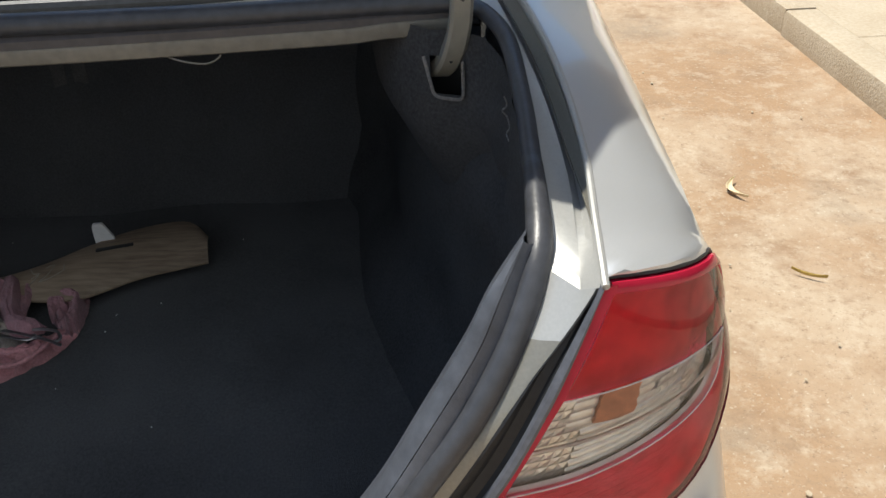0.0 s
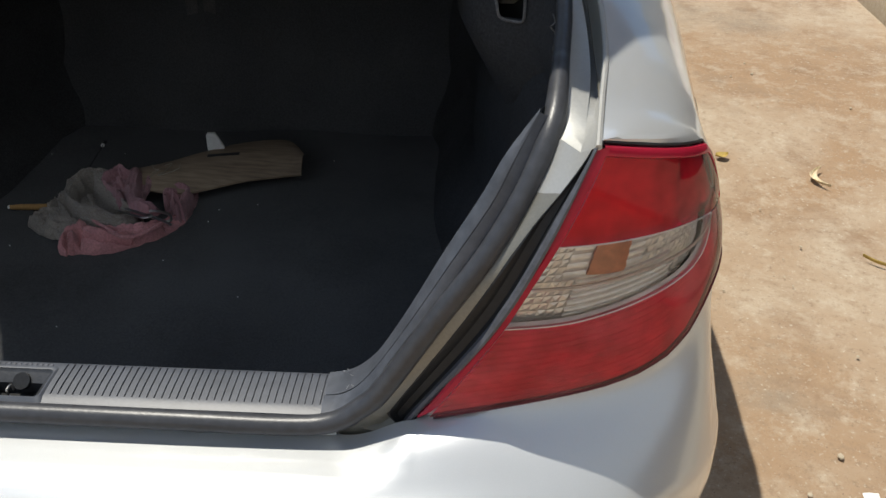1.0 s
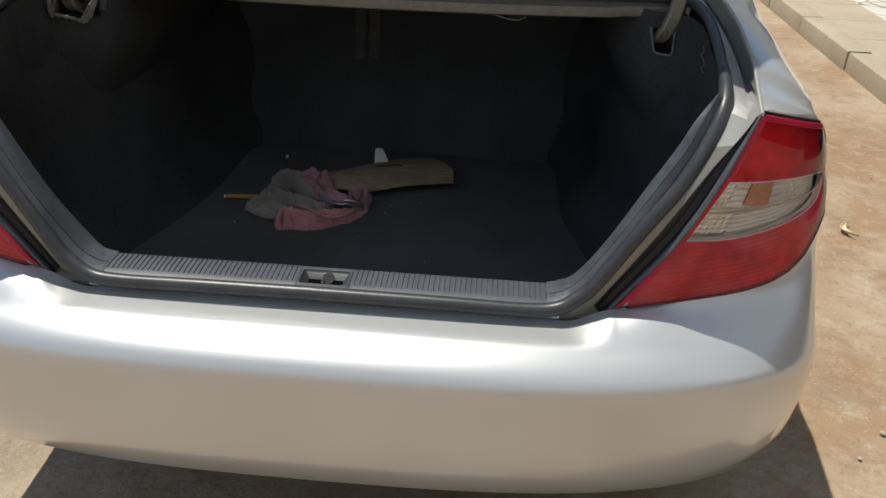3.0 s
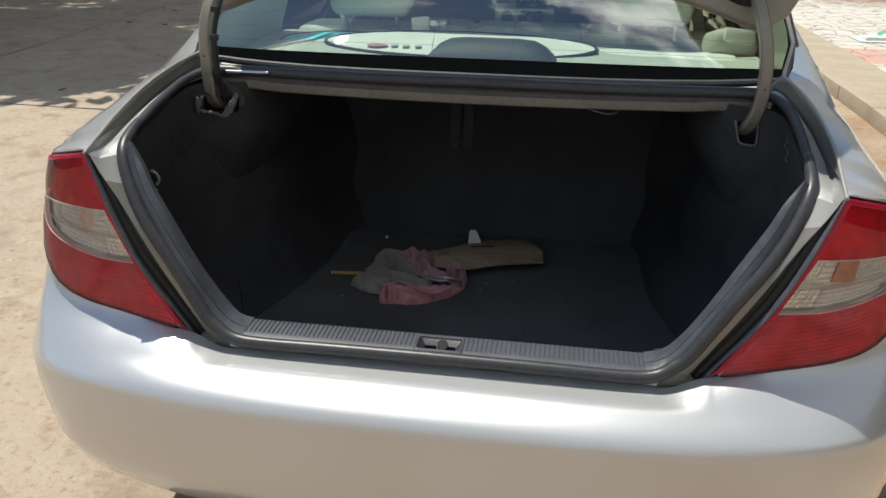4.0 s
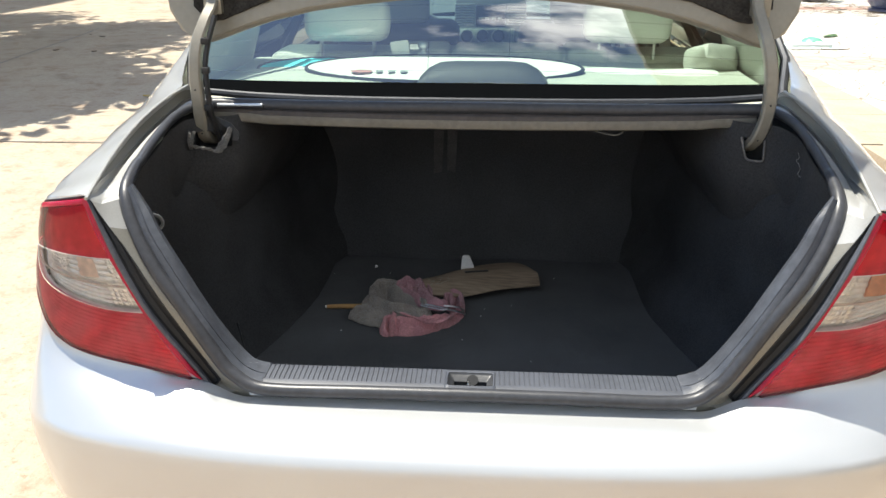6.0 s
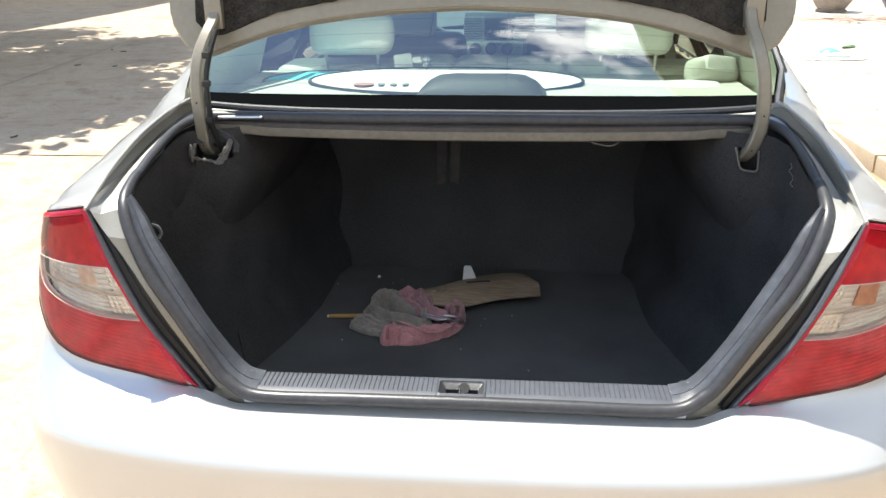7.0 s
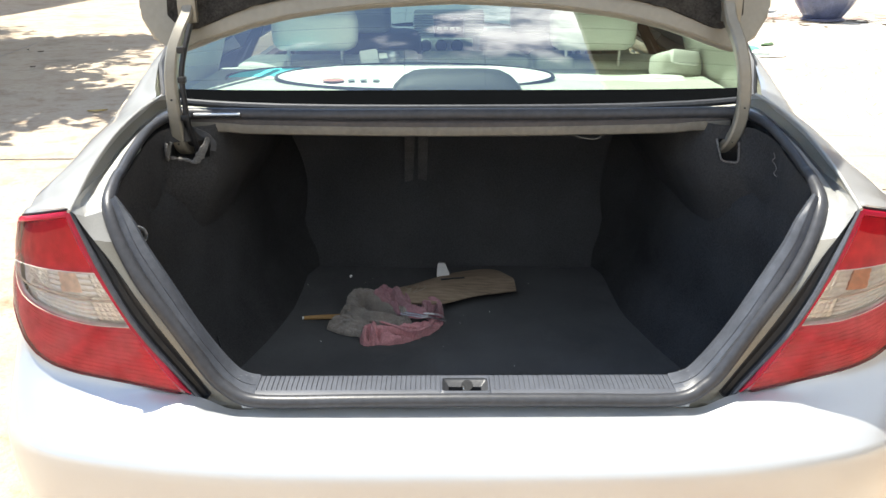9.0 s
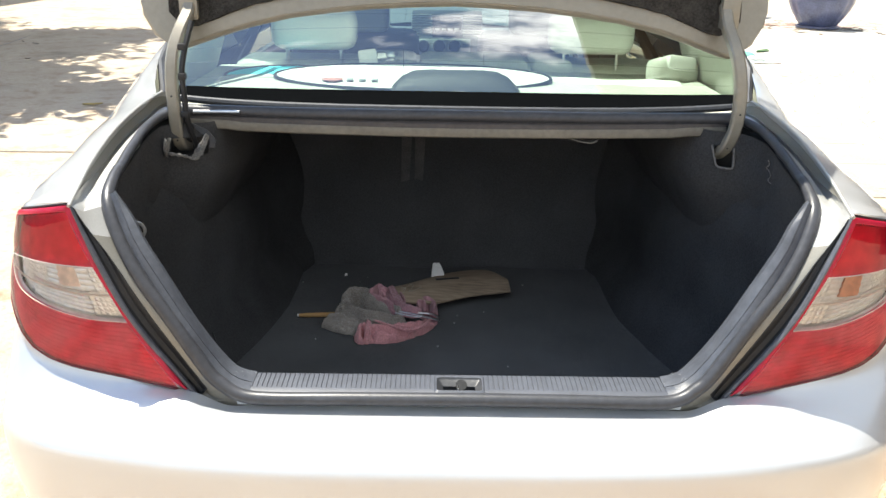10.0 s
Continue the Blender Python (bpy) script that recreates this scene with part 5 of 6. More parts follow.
white = sunshade(-.115, 1.060, .390, .155, .012, M_WHITE, "white oval folding sunshade with a faded red print", SHELF + .014)
part("print", grid(ellipse(-.336, .985, .030, .024, SHELF + .0285, 0, 24), close=True, thick=.001), M_LOGO_RED, white, "round red printed mark")
for k in range(3):
    x = -.296 + .034 * k
    part("print", block(x, x + .018, .972, .998, SHELF + .028, SHELF + .0295, 0), M_LOGO_GREY, white, "grey printed bar")
sheet = thing("folded_cloth", (.43, 1.08, SHELF), "white folded cloth lying on the parcel shelf", "cloth")
part("folds", grid([[Vector((.285 + .37 * u, 1.035 + .165 * v, SHELF + .006 + .012 * math.sin(math.pi * v) * (1 + .4 * math.sin(u * 9)))) for u in [i / 14 for i in range(15)]] for v in (0, .2, .4, .6, .8, 1)], thick=.004), M_WHITE, sheet)
pack = thing("tissue_pack", (-.275, 1.16, SHELF), "small white tissue pack standing on the shelf", "tissues")
part("box", turn(block(-.028, .028, -.02, .02, 0, .070, .008), pose(-.250, 1.225, SHELF + .010, -12, -7, 8)), M_WHITE, pack)
knob = thing("perfume_bottle", (-.20, 1.175, SHELF), "small silver capped perfume bottle on the shelf", "bottle")
part("bottle", lathe([(0, 0), (.016, 0), (.018, .008), (.018, .040), (.010, .047), (.009, .055)], (-.186, 1.235, SHELF + .004), 16), M_CHROME, knob)
part("cap", turn(block(-.016, .016, -.014, .014, 0, .020, .006), pose(-.214, 1.235, SHELF + .052, 0, 0, 12)), M_CHROME, knob, "chromed square cap")
part("cap", lathe([(.012, .052), (.020, .056), (.022, .064), (.016, .072), (0, .074)], (-.186, 1.235, SHELF + .004), 16), M_STEEL, knob)
pillow = thing("small_pillow", (.650, 1.17, SHELF), "white pillow leaning at the corner of the back seat", "pillow")
part("stuffing", turn(cushion(-.072, .072, -.045, .045, -.035, .036, .03), pose(.650, 1.17, SHELF + .036, -15, 8, 12)), M_LEATHER, pillow)
part("towel", turn(block(-.045, .045, -.048, .03, .0, .042, .012), pose(.655, 1.163, SHELF + .038, -15, 8, 12)), M_WHITE, pillow, "folded white towel")

# ---------- things in the boot ----------
board = thing("fibreboard_strip", (-.05, .88, FLOOR), "brown curved fibreboard strip with a slot and pencil scrawl", "board")
LOW = [(-0.225, 0.785), (-0.185, 0.772), (-0.116, 0.75), (-0.04, 0.752), (0.049, 0.8), (0.117, 0.822), (0.169, 0.835)]
TOP = [(-0.235, 0.801), (-0.218, 0.811), (-0.135, 0.852), (-0.059, 0.91), (0.019, 0.957), (0.11, 0.972), (0.161, 0.91)]
lo_, to_ = cr([(x, y, 0) for x, y in LOW], 40), cr([(x, y, 0) for x, y in TOP], 40)
rows = []
for i in range(40):
    rows.append([])
    for j in range(7):
        v = j / 6
        p = lo_[i].lerp(to_[i], v)
        rows[-1].append(Vector((p.x, p.y, FLOOR + .034 + .014 * math.sin(math.pi * v * .9) + .004 * v)))
part("panel", grid(rows, thick=-.005), M_WOOD, board)
part("slot", turn(block(-.034, .034, -.006, .006, -.002, .0015, .001), pose(-.009, .884, FLOOR + .0495, -4, 0, 12)), M_DARK, board, "dark cut slot")
for pts in ([(-.146, .829), (-.136, .813), (-.125, .813)], [(-.133, .776), (-.125, .809), (-.135, .797)], [(-.119, .829), (-.106, .838), (-.110, .806), (-.119, .786), (-.101, .798), (-.084, .819)], [(-.084, .819), (-.089, .838)]):
    part("pencil_mark", tube(cr([(x, y, FLOOR + .0505) for x, y in pts], 16), .0008, 5), M_CHALK, board, "pale pencil stroke")
peg = thing("plastic_tab", (-.040, .915, FLOOR), "small white plastic tab standing up behind the board", "tab")
bm = grid([[Vector((-.042 + sh + f * w, y, z)) for f in (-1, -.5, .5, 1)] for w, y, z, sh in ((.0195, .922, FLOOR + .030, .006), (.018, .919, FLOOR + .052, .005), (.0115, .916, FLOOR + .078, .001), (.008, .915, FLOOR + .084, .001))], thick=.005)
part("tab", bm, M_WHITE, peg)
part("base", block(-.060, -.018, .916, .932, FLOOR + .002, FLOOR + .034, .004), M_WHITE, peg)

# crumpled cloths
def rag(name, label, outline, height, seed, mat, base, folds, grooves=(), hems=()):
    """A crumpled cloth inside an outline: rounded folds and tucked grooves, with wrinkles that run along them."""
    cx = sum(p[0] for p in outline) / len(outline)
    cy = sum(p[1] for p in outline) / len(outline)
    t = thing(name, (cx, cy, base), label, "rag", "crumpled cloths")
    n, m = 190, 60
    ring = cr([(x, y, 0) for x, y in outline + outline[:1]], n + 1)[:-1]
    lines = [(cr([(x, y, 0) for x, y in path], 40), r, h) for path, r, h in folds]
    tucks = [(cr([(x, y, 0) for x, y in path], 40), r, h) for path, r, h in grooves]

    def lift(p, rr):
        z = height * (.75 + .5 * noise.noise((p.x * 14, p.y * 14, seed + 3)))
        wrinkle, best = 0.0, 0.0
        for i, (pts, r, h) in enumerate(lines):
            k = min(range(40), key=lambda q: (p.x - pts[q].x) ** 2 + (p.y - pts[q].y) ** 2)
            d = math.hypot(p.x - pts[k].x, p.y - pts[k].y)
            wave = r * (1 + .25 * noise.noise((k * .16, i, seed)))
            up = h * max(0.0, 1 - (d / wave) ** 2.4) ** .55
            if up > best:
                best = up
                side = d if (p - pts[k]).cross(pts[min(39, k + 1)] - pts[max(0, k - 1)]).z > 0 else -d
                wrinkle = .0070 * noise.noise((side * 130, k * .10, seed + i)) + .0034 * noise.noise((side * 300, k * .22, seed + i))
        if best < .002:
            wrinkle = .0070 * noise.noise((p.x * 60, p.y * 60, seed)) + .0030 * noise.noise((p.x * 150, p.y * 150, seed))
        z = z + best + wrinkle
        for pts, r, h in tucks:
            d = min((p.x - a.x) ** 2 + (p.y - a.y) ** 2 for a in pts) ** .5
            z -= h * max(0.0, 1 - d / r)
        edge = min(1.0, (1 - rr) * 7)
        return base + .003 + max(0, z) * (.12 + .88 * edge ** .5)

    rows = []
    for q in range(m):
        rr = ((q + .4) / (m - .6)) ** .8
        row = []
        for k in range(n):
            p = Vector((cx, cy, 0)).lerp(ring[k], rr)
            p.x += .004 * noise.noise((k * .23, rr * 2, seed + 9)) * rr
            p.y += .006 * noise.noise((k * .23, rr * 2, seed + 19)) * rr
            row.append(Vector((p.x, p.y, lift(p, rr))))
        rows.append(row)
    rows.append([Vector((q.x, q.y, base + .0005)) for q in rows[-1]])
    part("cloth", grid(rows, close=True), mat, t)
    for path, r, h in hems:
        pts = cr([(x, y, 0) for x, y in path], 50)
        part("hem", tube([Vector((a.x, a.y, base + h + .002 * noise.noise((k * .3, 2, seed)))) for k, a in enumerate(pts)], [r * (.6 + .4 * math.sin(math.pi * (k + 1) / 51)) * (1 + .3 * noise.noise((k * .4, 7, seed))) for k in range(50)], 8), mat, t)
    return t


rag("pink_rag", "faded pink crumpled rag lying on the boot carpet", [(-.251, .600), (-.247, .655), (-.229, .676), (-.209, .690), (-.162, .668), (-.109, .646), (-.069, .690), (-.045, .710), (-.039, .682), (-.064, .635), (-.100, .603), (-.135, .578), (-.177, .566), (-.206, .568), (-.226, .560), (-.246, .573)], .010, 2.0, M_PINK, FLOOR,
    [([(-.229, .615), (-.239, .579), (-.234, .550), (-.218, .545)], .013, .026), ([(-.216, .625), (-.216, .580), (-.207, .550)], .010, .030), ([(-.200, .612), (-.158, .600), (-.107, .597), (-.075, .625)], .020, .022), ([(-.190, .577), (-.156, .574), (-.114, .590), (-.079, .617)], .010, .020), ([(-.170, .640), (-.120, .630), (-.085, .640)], .018, .018)],
    [([(-.208, .595), (-.194, .587), (-.157, .586), (-.115, .597)], .011, .034), ([(-.226, .605), (-.227, .570)], .006, .022), ([(-.200, .630), (-.160, .622), (-.110, .612)], .005, .014)],
    [([(-.212, .648), (-.166, .616), (-.121, .587), (-.086, .598), (-.061, .642), (-.045, .666)], .0042, .031)])
rag("mauve_rag", "faded mauve cloth draped over the board", [(-.229, .740), (-.232, .798), (-.206, .826), (-.178, .807), (-.145, .808), (-.127, .770), (-.119, .703), (-.095, .678), (-.073, .661), (-.101, .645), (-.146, .662), (-.178, .695), (-.207, .722)], .010, 11.0, M_MAUVE, FLOOR + .036,
    [([(-.222, .765), (-.202, .795), (-.179, .776)], .010, .018), ([(-.164, .785), (-.149, .725), (-.124, .672), (-.090, .656)], .015, .020), ([(-.211, .738), (-.179, .716), (-.159, .685)], .010, .016), ([(-.192, .760), (-.172, .745), (-.165, .715)], .006, .016)],
    [([(-.200, .768), (-.181, .778), (-.174, .752)], .008, .026), ([(-.152, .795), (-.138, .745)], .007, .020), ([(-.200, .742), (-.170, .715), (-.150, .690)], .006, .018)])
rag("mauve_rag", "end of a faded mauve cloth folded over", [(-.095, .732), (-.100, .768), (-.080, .799), (-.055, .807), (-.039, .770), (-.037, .700), (-.054, .680), (-.073, .706)], .010, 15.0, M_MAUVE, FLOOR,
    [([(-.092, .722), (-.087, .745), (-.074, .748), (-.069, .724)], .009, .030), ([(-.073, .765), (-.053, .760), (-.045, .720), (-.049, .690)], .012, .032)],
    [([(-.078, .733), (-.062, .730), (-.058, .700)], .008, .020)])
rag("grey_rag", "dirty grey crumpled rag with soft folds", [(-.340, .649), (-.332, .683), (-.311, .698), (-.309, .726), (-.298, .722), (-.306, .780), (-.296, .825), (-.264, .845), (-.224, .828), (-.180, .774), (-.138, .720), (-.117, .670), (-.135, .632), (-.190, .634), (-.228, .610), (-.266, .606), (-.304, .622)], .010, 6.0, M_GREYRAG, FLOOR + .004,
    [([(-.292, .750), (-.280, .702), (-.251, .671), (-.205, .652), (-.159, .632), (-.126, .645)], .019, .038), ([(-.245, .752), (-.210, .728), (-.174, .694), (-.137, .660)], .016, .046), ([(-.291, .752), (-.279, .782), (-.252, .798), (-.216, .782)], .018, .042), ([(-.325, .660), (-.296, .668), (-.262, .652), (-.230, .645)], .034, .017), ([(-.304, .681), (-.304, .706)], .006, .028), ([(-.242, .648), (-.198, .640), (-.150, .632)], .008, .026), ([(-.300, .620), (-.262, .605), (-.235, .612)], .016, .012)],
    [([(-.262, .770), (-.217, .708), (-.155, .664)], .013, .050), ([(-.285, .700), (-.240, .652), (-.190, .635)], .008, .030), ([(-.285, .770), (-.262, .780), (-.240, .770)], .006, .018), ([(-.225, .735), (-.185, .705), (-.150, .672)], .004, .012)],
    [([(-.244, .652), (-.205, .642), (-.165, .630)], .0040, .026)])

stick = thing("bamboo_stick", (-.37, .717, FLOOR), "thin yellow bamboo stick poking out of a rag", "stick")
part("cane", tube([(-.410, .716, FLOOR + .007), (-.39, .7165, FLOOR + .008), (-.36, .717, FLOOR + .009), (-.30, .72, FLOOR + .010)], [.005, .006, .0065, .0065], 8), M_BAMBOO, stick)
part("tip", tube([(-.415, .716, FLOOR + .007), (-.409, .716, FLOOR + .007)], .004, 8), M_WHITE, stick)
pliers = thing("pliers", (-.08, .67, FLOOR), "shiny steel pliers lying on the rags", "pliers")
pz = FLOOR + .051
for path, r in (([(-.146, .657), (-.113, .645), (-.079, .630)], .0030), ([(-.148, .646), (-.119, .634), (-.090, .624), (-.079, .628)], .0026)):
    part("handle", tube(cr([(x, y, pz) for x, y in path], 14), r, 8, flat=.6), M_STEEL, pliers)
for path in ([(-.098, .652), (-.069, .650), (-.046, .641), (-.036, .622), (-.046, .615)], [(-.079, .632), (-.054, .620), (-.031, .606)]):
    part("jaw", tube(cr([(x, y, pz - .002) for x, y in path], 18), .0026, 8), M_STEEL, pliers)
part("pivot", lathe([(0, .005), (.004, .0045), (.0055, 0)], (-.079, .629, pz), 12), M_STEEL, pliers)
rod = thing("thin_rod", (-.31, .93, FLOOR), "thin black rod with a shiny tip on the carpet", "rod")
part("shaft", tube([(-.293, .72, FLOOR + .030), (-.296, .847, FLOOR + .030), (-.307, .958, FLOOR + .031)], .0011, 6), M_DARK, rod)
part("tip", tube([(-.307, .952, FLOOR + .031), (-.308, .966, FLOOR + .031)], .0042, 10), M_DARK, rod)
part("ferrule", tube([(-.3068, .946, FLOOR + .031), (-.307, .951, FLOOR + .031)], .0040, 10), M_WHITE, rod, "bright ferrule below the tip")
strap = thing("hanging_straps", (-.12, 1.22, .63), "two grey fabric straps hanging from the seat back", "strap")
for x, z0 in ((-.140, .60), (-.098, .565)):
    part("strap", grid([[Vector((x + dx + .03 * (z - .83), 1.205 - .02 * (.9 - z), z)) for dx in (-.013 * wd, 0, .013 * wd)] for z, wd in ((z0, .45), (lerp(z0, .83, .35), .8), (lerp(z0, .83, .7), 1), (.83, 1.1), (.90, 1.2), (1.0, 1.2))], thick=.003), M_STRAP, strap, "grey fabric strap")
rl = random.Random(8)
bm = bmesh.new()
for k in range(16):
    x, y = rl.uniform(-.5, .52), rl.uniform(.12, 1.0)
    r = rl.uniform(.0006, .0012)
    tube([(x, y, FLOOR + .0025), (x + rl.uniform(-.003, .003), y + rl.uniform(-.003, .003), FLOOR + .003)], r, 5, bm)
tagged(part("lint", bm, M_WHITE), "scattered white lint and crumbs on the carpet", "lint", kind="stuff")

# small fittings round the opening
wire = thing("loose_wire", (.30, .525, 1.05), "thin pale wire loop hanging under the shelf edge", "wire")
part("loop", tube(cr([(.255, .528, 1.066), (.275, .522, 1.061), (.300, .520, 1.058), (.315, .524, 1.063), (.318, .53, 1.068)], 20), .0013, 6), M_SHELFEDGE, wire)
wire = thing("loose_wire", (-.52, .30, FLOOR), "thin black wire lying against the side of the boot", "wire")
part("loop", tube(cr([(-.56, .42, FLOOR + .10), (-.53, .36, FLOOR + .07), (-.50, .31, FLOOR + .02), (-.50, .26, FLOOR + .008), (-.53, .22, FLOOR + .008)], 24), .0022, 6), M_DARK, wire)
hook = thing("luggage_hook", (-.60, .14, .97), "small chromed hook on the side lining", "hook")
part("plate", block(-.612, -.604, .13, .16, .955, .985, .002), M_DARK, hook)
part("hook", tube(cr([(-.604, .14, .985), (-.590, .135, .982), (-.583, .13, .972), (-.588, .128, .962)], 14), .0032, 6), M_STEEL, hook)
part("stud", lathe([(0, .008), (.006, .006), (.007, 0)], (-.596, .13, .945), 10), M_STEEL, hook)
hook = thing("luggage_hook", (.60, .14, .90), "small black hook on the side lining", "hook")
part("plate", block(.604, .612, .13, .165, .86, .90, .002), M_DARK, hook)
part("hook", tube(cr([(.604, .14, .89), (.588, .135, .89), (.582, .13, .875), (.588, .128, .865)], 14), .003, 6), M_STEEL, hook)
thread = thing("loose_thread", (.642, .346, 1.03), "tangled pale thread caught on the felt", "thread")
part("thread", tube(cr([(.639, .352, 1.068), (.642, .350, 1.058), (.637, .350, 1.052), (.642, .348, 1.046), (.644, .340, 1.037), (.641, .342, 1.028), (.643, .330, 1.024), (.642, .320, 1.036)], 30), .0009, 5), M_FLAP, thread)
rs_ = random.Random(17)
for s in (1, -1):
    marks = thing("scuff_marks", (s * .42, .02, .73), "pale scratches on the plastic boot trim", "scratches")
    for k in range(9):
        x0, y0 = rs_.uniform(.375, .44), rs_.uniform(.008, .055)
        z0 = .722 + max(0, x0 - .39) * .42
        dx, dy = rs_.uniform(-.004, .004), rs_.uniform(-.006, .006)
        part("scratch", tube([(s * x0, y0, z0 + .003), (s * (x0 + dx), y0 + dy, z0 + .003 + max(-.003, dx * .45))], .00028, 4), M_SCRATCH, marks)

# ---------- things outside ----------
def flower_pot(px, py, size, mat, label, leaves, seed):
    pot = thing("flower_pot", (px, py, .106), label, "pot", "pots on the forecourt")
    n = 64
    rows = []
    for r, z in ((.0, 0), (.30, 0), (.36, .02), (.36, .05), (.31, .07), (.36, .14), (.46, .30), (.52, .44), (.53, .54), (.49, .62), (.44, .66), (.46, .70), (.42, .70), (.40, .62), (.0, .60)):
        rib = .022 if .07 < z < .62 and r > .3 else 0
        rows.append([Vector((px + size * r * (1 + rib * math.cos(k * math.tau / 4)) * math.cos(k * math.tau / n), py + size * r * (1 + rib * math.cos(k * math.tau / 4)) * math.sin(k * math.tau / n), .106 + size * z)) for k in range(n)])
    part("body", grid(rows, close=True), mat, pot)
    plant = bmesh.new()
    rp = random.Random(seed)
    for k in range(leaves):
        a, e = rp.uniform(0, math.tau), rp.uniform(.3, 1.3)
        base = Vector((px, py, .1 + .60 * size)) + Vector((rp.uniform(-.2, .2), rp.uniform(-.2, .2), 0)) * size
        d = Vector((math.cos(a) * math.cos(e), math.sin(a) * math.cos(e), math.sin(e)))
        side = d.cross(Vector((0, 0, 1))).normalized() * .03
        ln = rp.uniform(.4, .9)
        tip = base + d * ln - Vector((0, 0, .25 * ln * ln))
        mid = base.lerp(tip, .5) + Vector((0, 0, .06))
        grid([[base - side * .3, base + side * .3], [mid - side, mid + side], [tip - side * .1, tip + side * .1]], plant)
    part("leaves", plant, M_GREEN, pot, "green strap leaves")


flower_pot(6.62, 13.6, 1.0, M_POT, "large glazed blue ribbed flower pot on the pavement", 90, 4)
flower_pot(6.05, 15.75, .78, M_CLAY, "weathered grey clay flower pot on the pavement", 60, 7)
litter = bmesh.new()
rp = random.Random(31)
for k in range(620):
    x, y = rp.gauss(6.0, 1.3), rp.gauss(14.1, .75)
    if x < 3.2:
        continue
    a, ln, wd = rp.uniform(-.5, .5), rp.uniform(.05, .22), rp.uniform(.006, .016)
    d, q = Vector((math.cos(a), math.sin(a), 0)) * ln, Vector((-math.sin(a), math.cos(a), 0)) * wd
    c = Vector((x, y, .112 + rp.uniform(0, .012)))
    grid([[c - d - q * .2, c - d + q * .2], [c - q + Vector((0, 0, .01)), c + q + Vector((0, 0, .012))], [c + d - q * .1, c + d + q * .1]], litter)
tagged(part("leaf_litter", litter, M_BARK), "dry brown leaf litter round the pots", "leaves", kind="stuff")

bag = thing("plastic_bag", (3.75, 9.2, .105), "crumpled green and white plastic bag on the tiles", "bag")
rows = []
for i in range(13):
    rows.append([Vector((3.45 + .65 * i / 12 + .03 * noise.noise((i, j, 1)), 8.95 + .5 * j / 8, .112 + .07 * math.sin(math.pi * j / 8) * math.sin(math.pi * i / 12) * (.7 + .6 * noise.noise((i * .9, j * .9, 5))))) for j in range(9)])
part("film", grid(rows, thick=.004), M_BAGFILM, bag)
part("knot", turn(lathe([(0, .10), (.07, .09), (.13, .05), (.16, 0)], (0, 0, 0), 14), pose(3.86, 9.28, .11, 8, 5, 0)), M_BAG, bag, "bunched green plastic")
part("lining", block(3.52, 4.0, 9.0, 9.16, .12, .165, .02), M_WHITE, bag, "white torn inside")


def leaf(name, x, y, z, ln, wd, ang, mat, label, bow=.25):
    t = thing(name, (x, y, z), label, "leaf", "fallen leaves")
    rows = []
    for k in range(9):
        u = k / 8
        w = wd * math.sin(math.pi * min(1, u + .04)) ** .8
        rows.append([Vector((x, y, z + .004)) + Matrix.Rotation(ang, 3, "Z") @ Vector((ln * (u - .5), f * w + bow * ln * (u - .5) ** 2, .010 * abs(f) + .02 * (u - .5) ** 2)) for f in (-1, 0, 1)])
    part("blade", grid(rows, thick=.001), mat, t)


leaf("dry_leaf", 1.66, 1.86, .002, .13, .012, -1.6, M_RUST, "dry curled straw-coloured leaf on the concrete", 1.2)
leaf("dry_leaf", 1.70, 1.36, .002, .10, .003, -.6, M_LEAF, "thin curled straw on the concrete")
leaf("dry_leaf", -3.15, 6.2, .004, .17, .035, .4, M_LEAF, "yellow fallen leaf on the concrete")
leaf("dry_leaf", 1.385, 2.0, .002, .05, .02, .3, M_LEAF, "small yellow fallen leaf on the concrete")
leaf("dry_leaf", 4.42, 10.2, .106, .42, .07, .9, M_GREEN, "green leaf lying on the tiles")
leaf("dry_leaf", 4.0, 8.9, .106, .34, .012, .05, M_BARK, "thin dry twig on the tiles")
scrap = thing("paper_scrap", (1.37, .515, .004), "small torn scrap of white paper on the concrete", "paper")
part("scrap", grid([[Vector((1.378 + .016 * (i - 2) / 2 + .006 * noise.noise((i, j, 3)), .508 + .010 * (j - 1) + .006 * noise.noise((j, i, 8)), .006 + .008 * abs(noise.noise((i * .8, j * .8, 1))))) for i in range(5)] for j in range(3)], thick=.001), M_WHITE, scrap)
rl = random.Random(21)
for k in range(26):
    if k % 2:
        leaf("dry_leaf", rl.uniform(-6.5, -2.2), rl.uniform(4.5, 12), .004, rl.uniform(.05, .10), .014, rl.uniform(0, 6), M_BARK, "small brown fallen leaf on the concrete")
    else:
        leaf("dry_leaf", rl.uniform(5.2, 9.5), rl.uniform(12.4, 14.6), .106, rl.uniform(.12, .26), .03, rl.uniform(0, 6), M_BARK, "brown dead leaf near the pot")
bm = bmesh.new()
for k in range(200):
    x, y = rl.uniform(.95, 2.42), rl.uniform(-.4, 5)
    r = rl.uniform(.0015, .005) * (1.6 if rl.random() < .08 else 1)
    bmesh.ops.create_icosphere(bm, subdivisions=1, radius=r, matrix=Matrix.Translation((x, y, .004 + r * .3)) @ Matrix.Diagonal((1, rl.uniform(.6, 1.4), .6, 1)))
tagged(part("grit", bm, M_KERB), "loose grit and pebbles on the concrete", "gravel", kind="stuff")

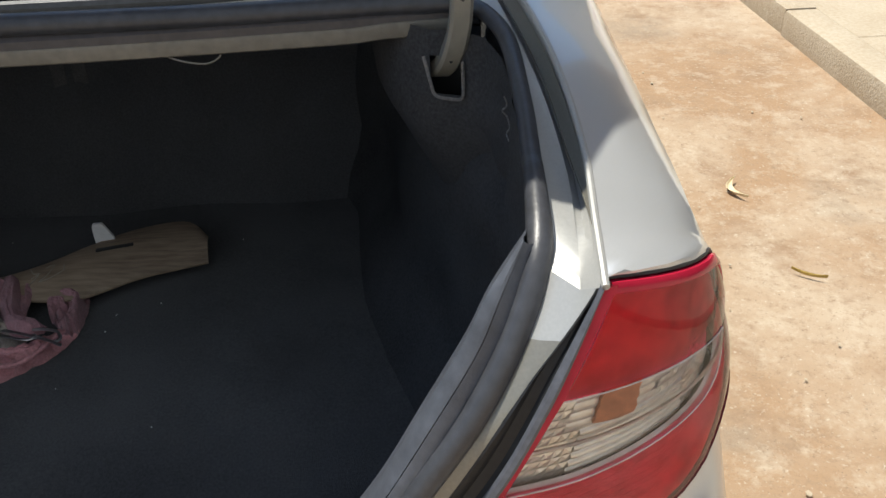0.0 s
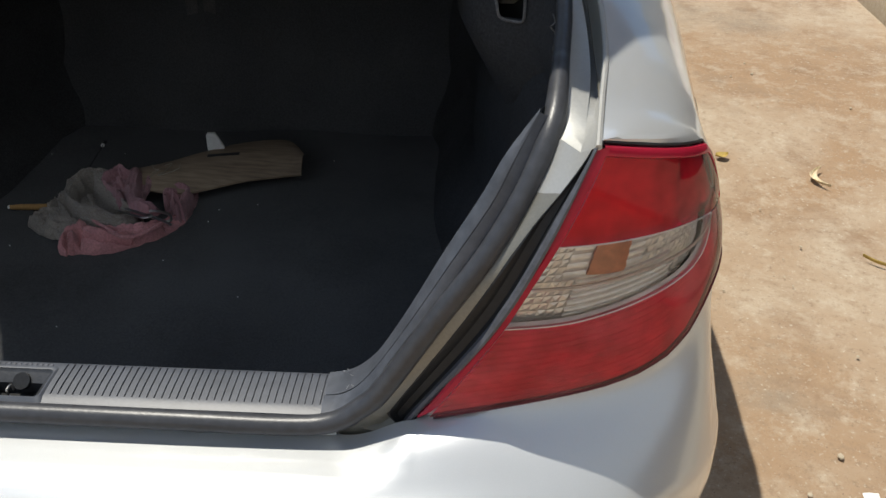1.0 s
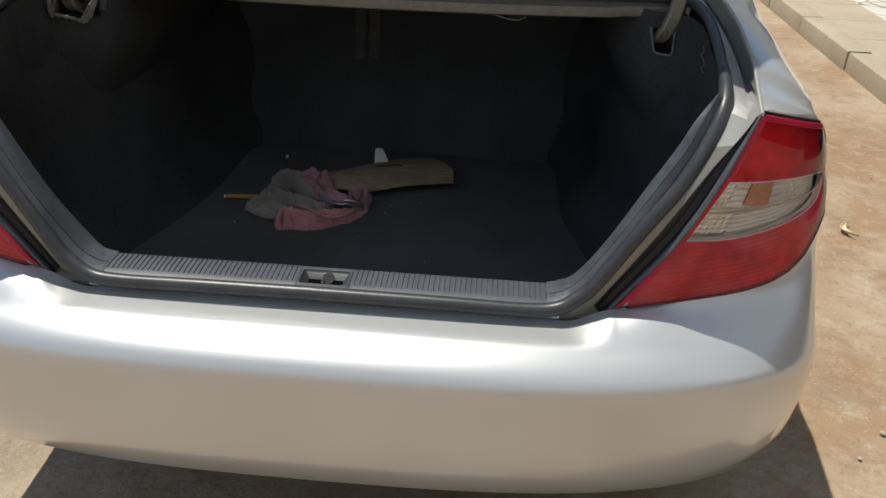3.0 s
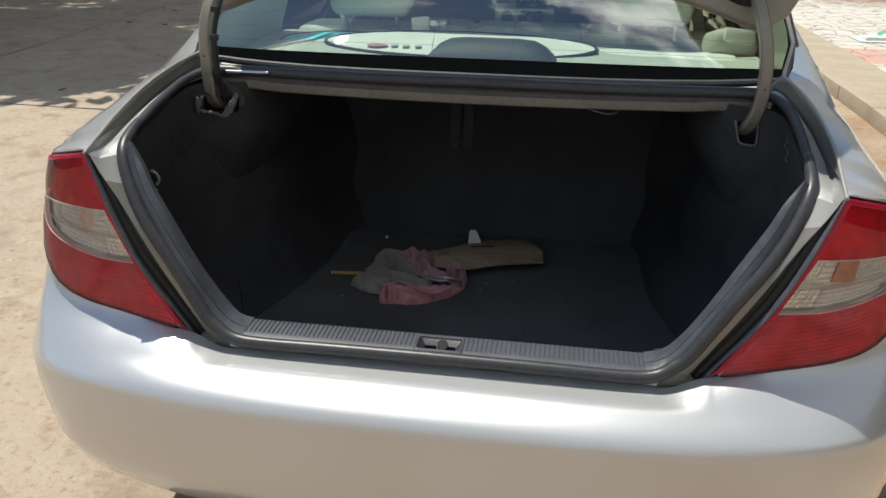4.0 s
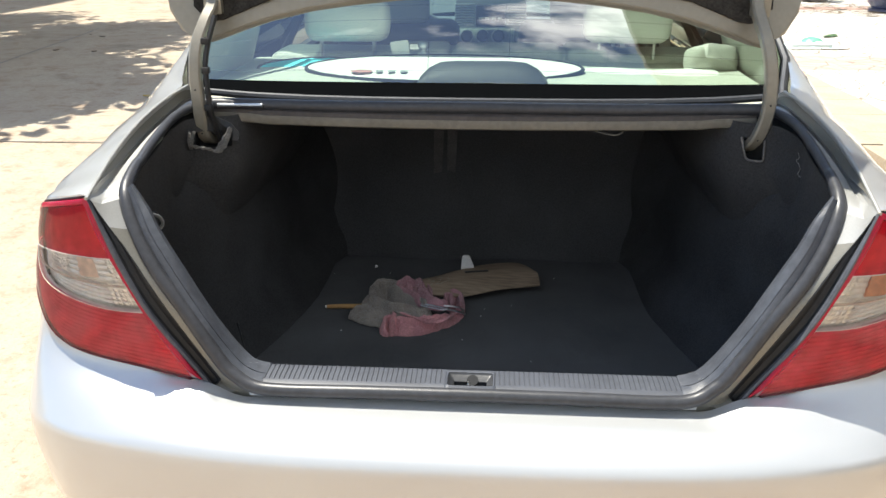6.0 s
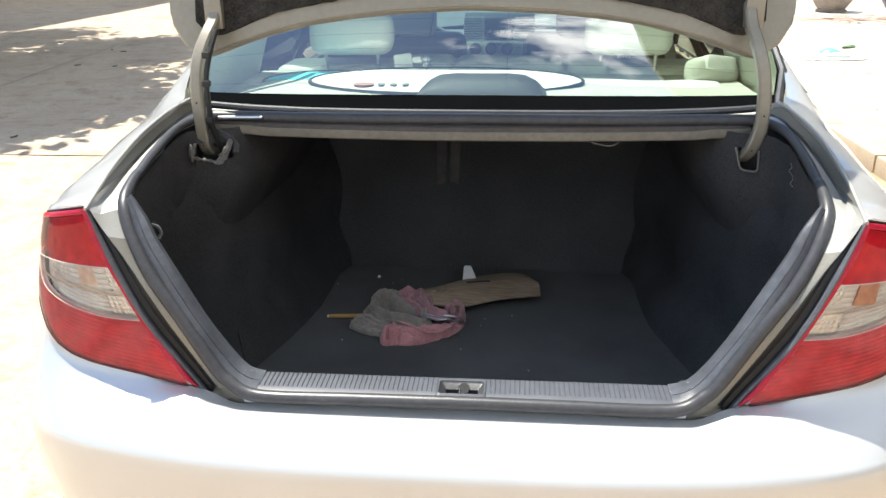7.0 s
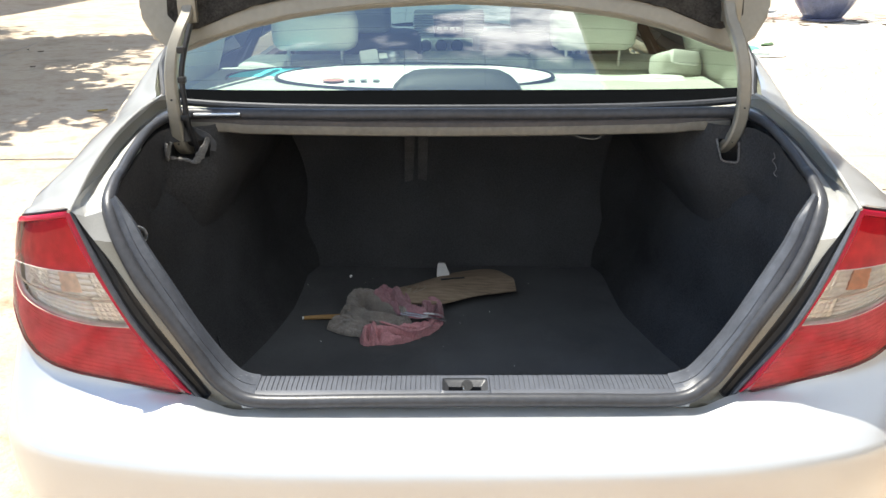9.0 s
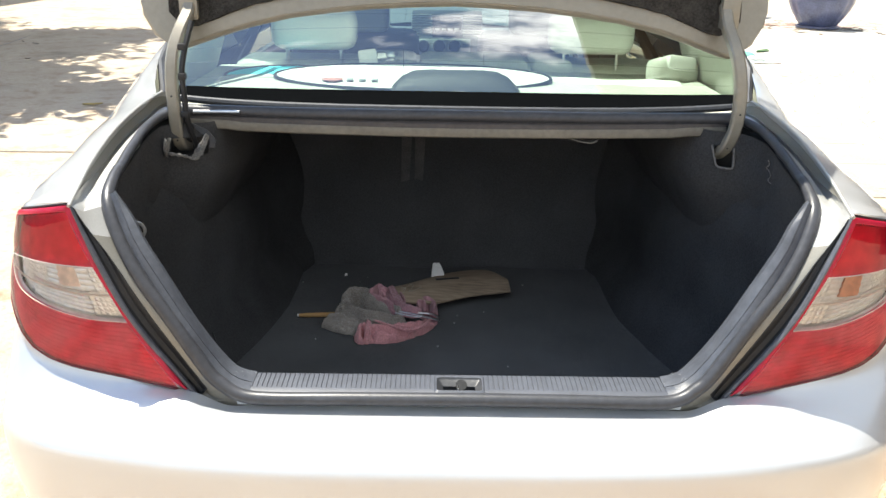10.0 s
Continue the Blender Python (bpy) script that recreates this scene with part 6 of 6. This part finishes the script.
# shade trees beside the drive
def tree(x, y, h, spread, seed, count, label, lean=0.0):
    t = thing("tree", (x - lean, y, 0), label, "tree", "shade trees")
    r = random.Random(seed)
    trunk = tube(cr([(x - lean, y, -.05), (x - lean * .8, y, h * .3), (x - lean * .35, y + .1, h * .6), (x, y, h * .8)], 14), [lerp(.24, .09, k / 13) for k in range(14)], 10)
    tips = []
    for k in range(11):
        a = k * 2.4 + r.uniform(-.3, .3)
        b = Vector((x, y, h * r.uniform(.45, .75)))
        tip = Vector((x + math.cos(a) * spread * r.uniform(.5, .95), y + math.sin(a) * spread * r.uniform(.5, .95), h * r.uniform(.75, 1.05)))
        tube(cr([b, b.lerp(tip, .5) + Vector((0, 0, .25)), tip], 8), [lerp(.08, .02, q / 7) for q in range(8)], 6, trunk)
        tips += [b.lerp(tip, q) for q in (.55, .75, .95, 1.05)]
    part("trunk", trunk, M_BARK, t)
    crown = bmesh.new()
    for k in range(count):
        c = r.choice(tips) + Vector((r.gauss(0, .42), r.gauss(0, .42), r.gauss(0, .28)))
        d = Vector((r.uniform(-1, 1), r.uniform(-1, 1), r.uniform(-.4, .4))).normalized()
        s_ = d.cross(Vector((r.uniform(-.4, .4), r.uniform(-.4, .4), 1))).normalized()
        ln = r.uniform(.10, .19)
        v = [crown.verts.new(p) for p in (c - d * ln, c + s_ * ln * .42, c + d * ln, c - s_ * ln * .42)]
        crown.faces.new(v)
    me = bpy.data.meshes.new("crown")
    crown.to_mesh(me)
    crown.free()
    me.materials.append(M_GREEN)
    ob = new("crown", me)
    ob.parent = t
    ob.location = -t.location
    return t


tree(-9.0, 11.4, 6.2, 3.2, 3, 15000, "leafy shade tree leaning over the driveway", 2.6)
tree(-7.7, 7.7, 5.6, 3.0, 9, 16000, "smaller leafy tree beside the driveway", .8)
tree(-12.6, 9.4, 6.0, 3.2, 14, 14000, "dense leafy tree beside the driveway")

seam = thing("slab_joint", (-4, 4.5, 0), "narrow dark joint between concrete slabs", "joint", kind="structure")
for a, b in (((-9.5, 4.53), (-1.2, 4.48)), ((-5.3, 4.5), (-6.1, 11.5))):
    d = Vector((b[0] - a[0], b[1] - a[1], 0)).normalized()
    nrm = Vector((-d.y, d.x, 0)) * .009
    part("groove", grid([[Vector((lerp(a[0], b[0], t), lerp(a[1], b[1], t), .005 + .012 * (noise.noise((lerp(a[0], b[0], t) * .7, lerp(a[1], b[1], t) * .7, 0)) - .1))) + nrm * q * (1 + .5 * noise.noise((t * 40, q, 2))) for q in (-1, 1)] for t in [i / 60 for i in range(61)]]), M_RUBBER, seam)

# unseen plain walls that close the yard behind and beside the drive, added to shape reflections; the northwest block
# throws shade
for name, a, b in (("wall_south", (-16, -9.2, 0), (24, -9, 3.0)), ("wall_west", (-16.2, -9, 0), (-16, 27, 2.6)), ("wall_northwest", (-21, 17, 0), (-14.4, 26.9, 18.0)), ("wall_east", (24, 10, 0), (24.2, 27, 2.6)), ("wall_north", (-16, 27, 0), (24, 27.2, 8.0))):
    tagged(part(name, block(a[0], b[0], a[1], b[1], a[2], b[2], .0), M_PLASTER), "unseen plain plastered wall, added to shape reflections and shade", "wall", kind="structure")

# house mirrored in the rear glass; unseen upper floor and eaves added to block sky
house = block(8.0, 9.0, -9, 6.9, 0, 4.5, .0)
block(5.4, 9.0, 2.4, 6.9, 0, 4.5, .0, house)
block(3.6, 9.0, 2.4, 6.9, 4.52, 9.6, .02, house)
block(2.2, 9.2, 1.2, 7.0, 9.62, 9.9, .02, house)
tagged(part("wall_house", house, M_HOUSE), "unseen brown plastered house wall, upper floor and eaves added to block reflected sky", "wall", kind="structure")

# ---------- paving laid last ----------
for i in range(10):
    for k in range(27):
        x, y = 3.36 + .5 * i, 3.2 + .5 * k
        if x > 5.1 and y < 7.2:
            continue
        red = k in (9, 10, 22)
        lay(TILE_RED if red else TILE, x, y, .106)
for k in range(26):
    lay(SLAB, 2.86, 2.0 + .6 * k, .108)
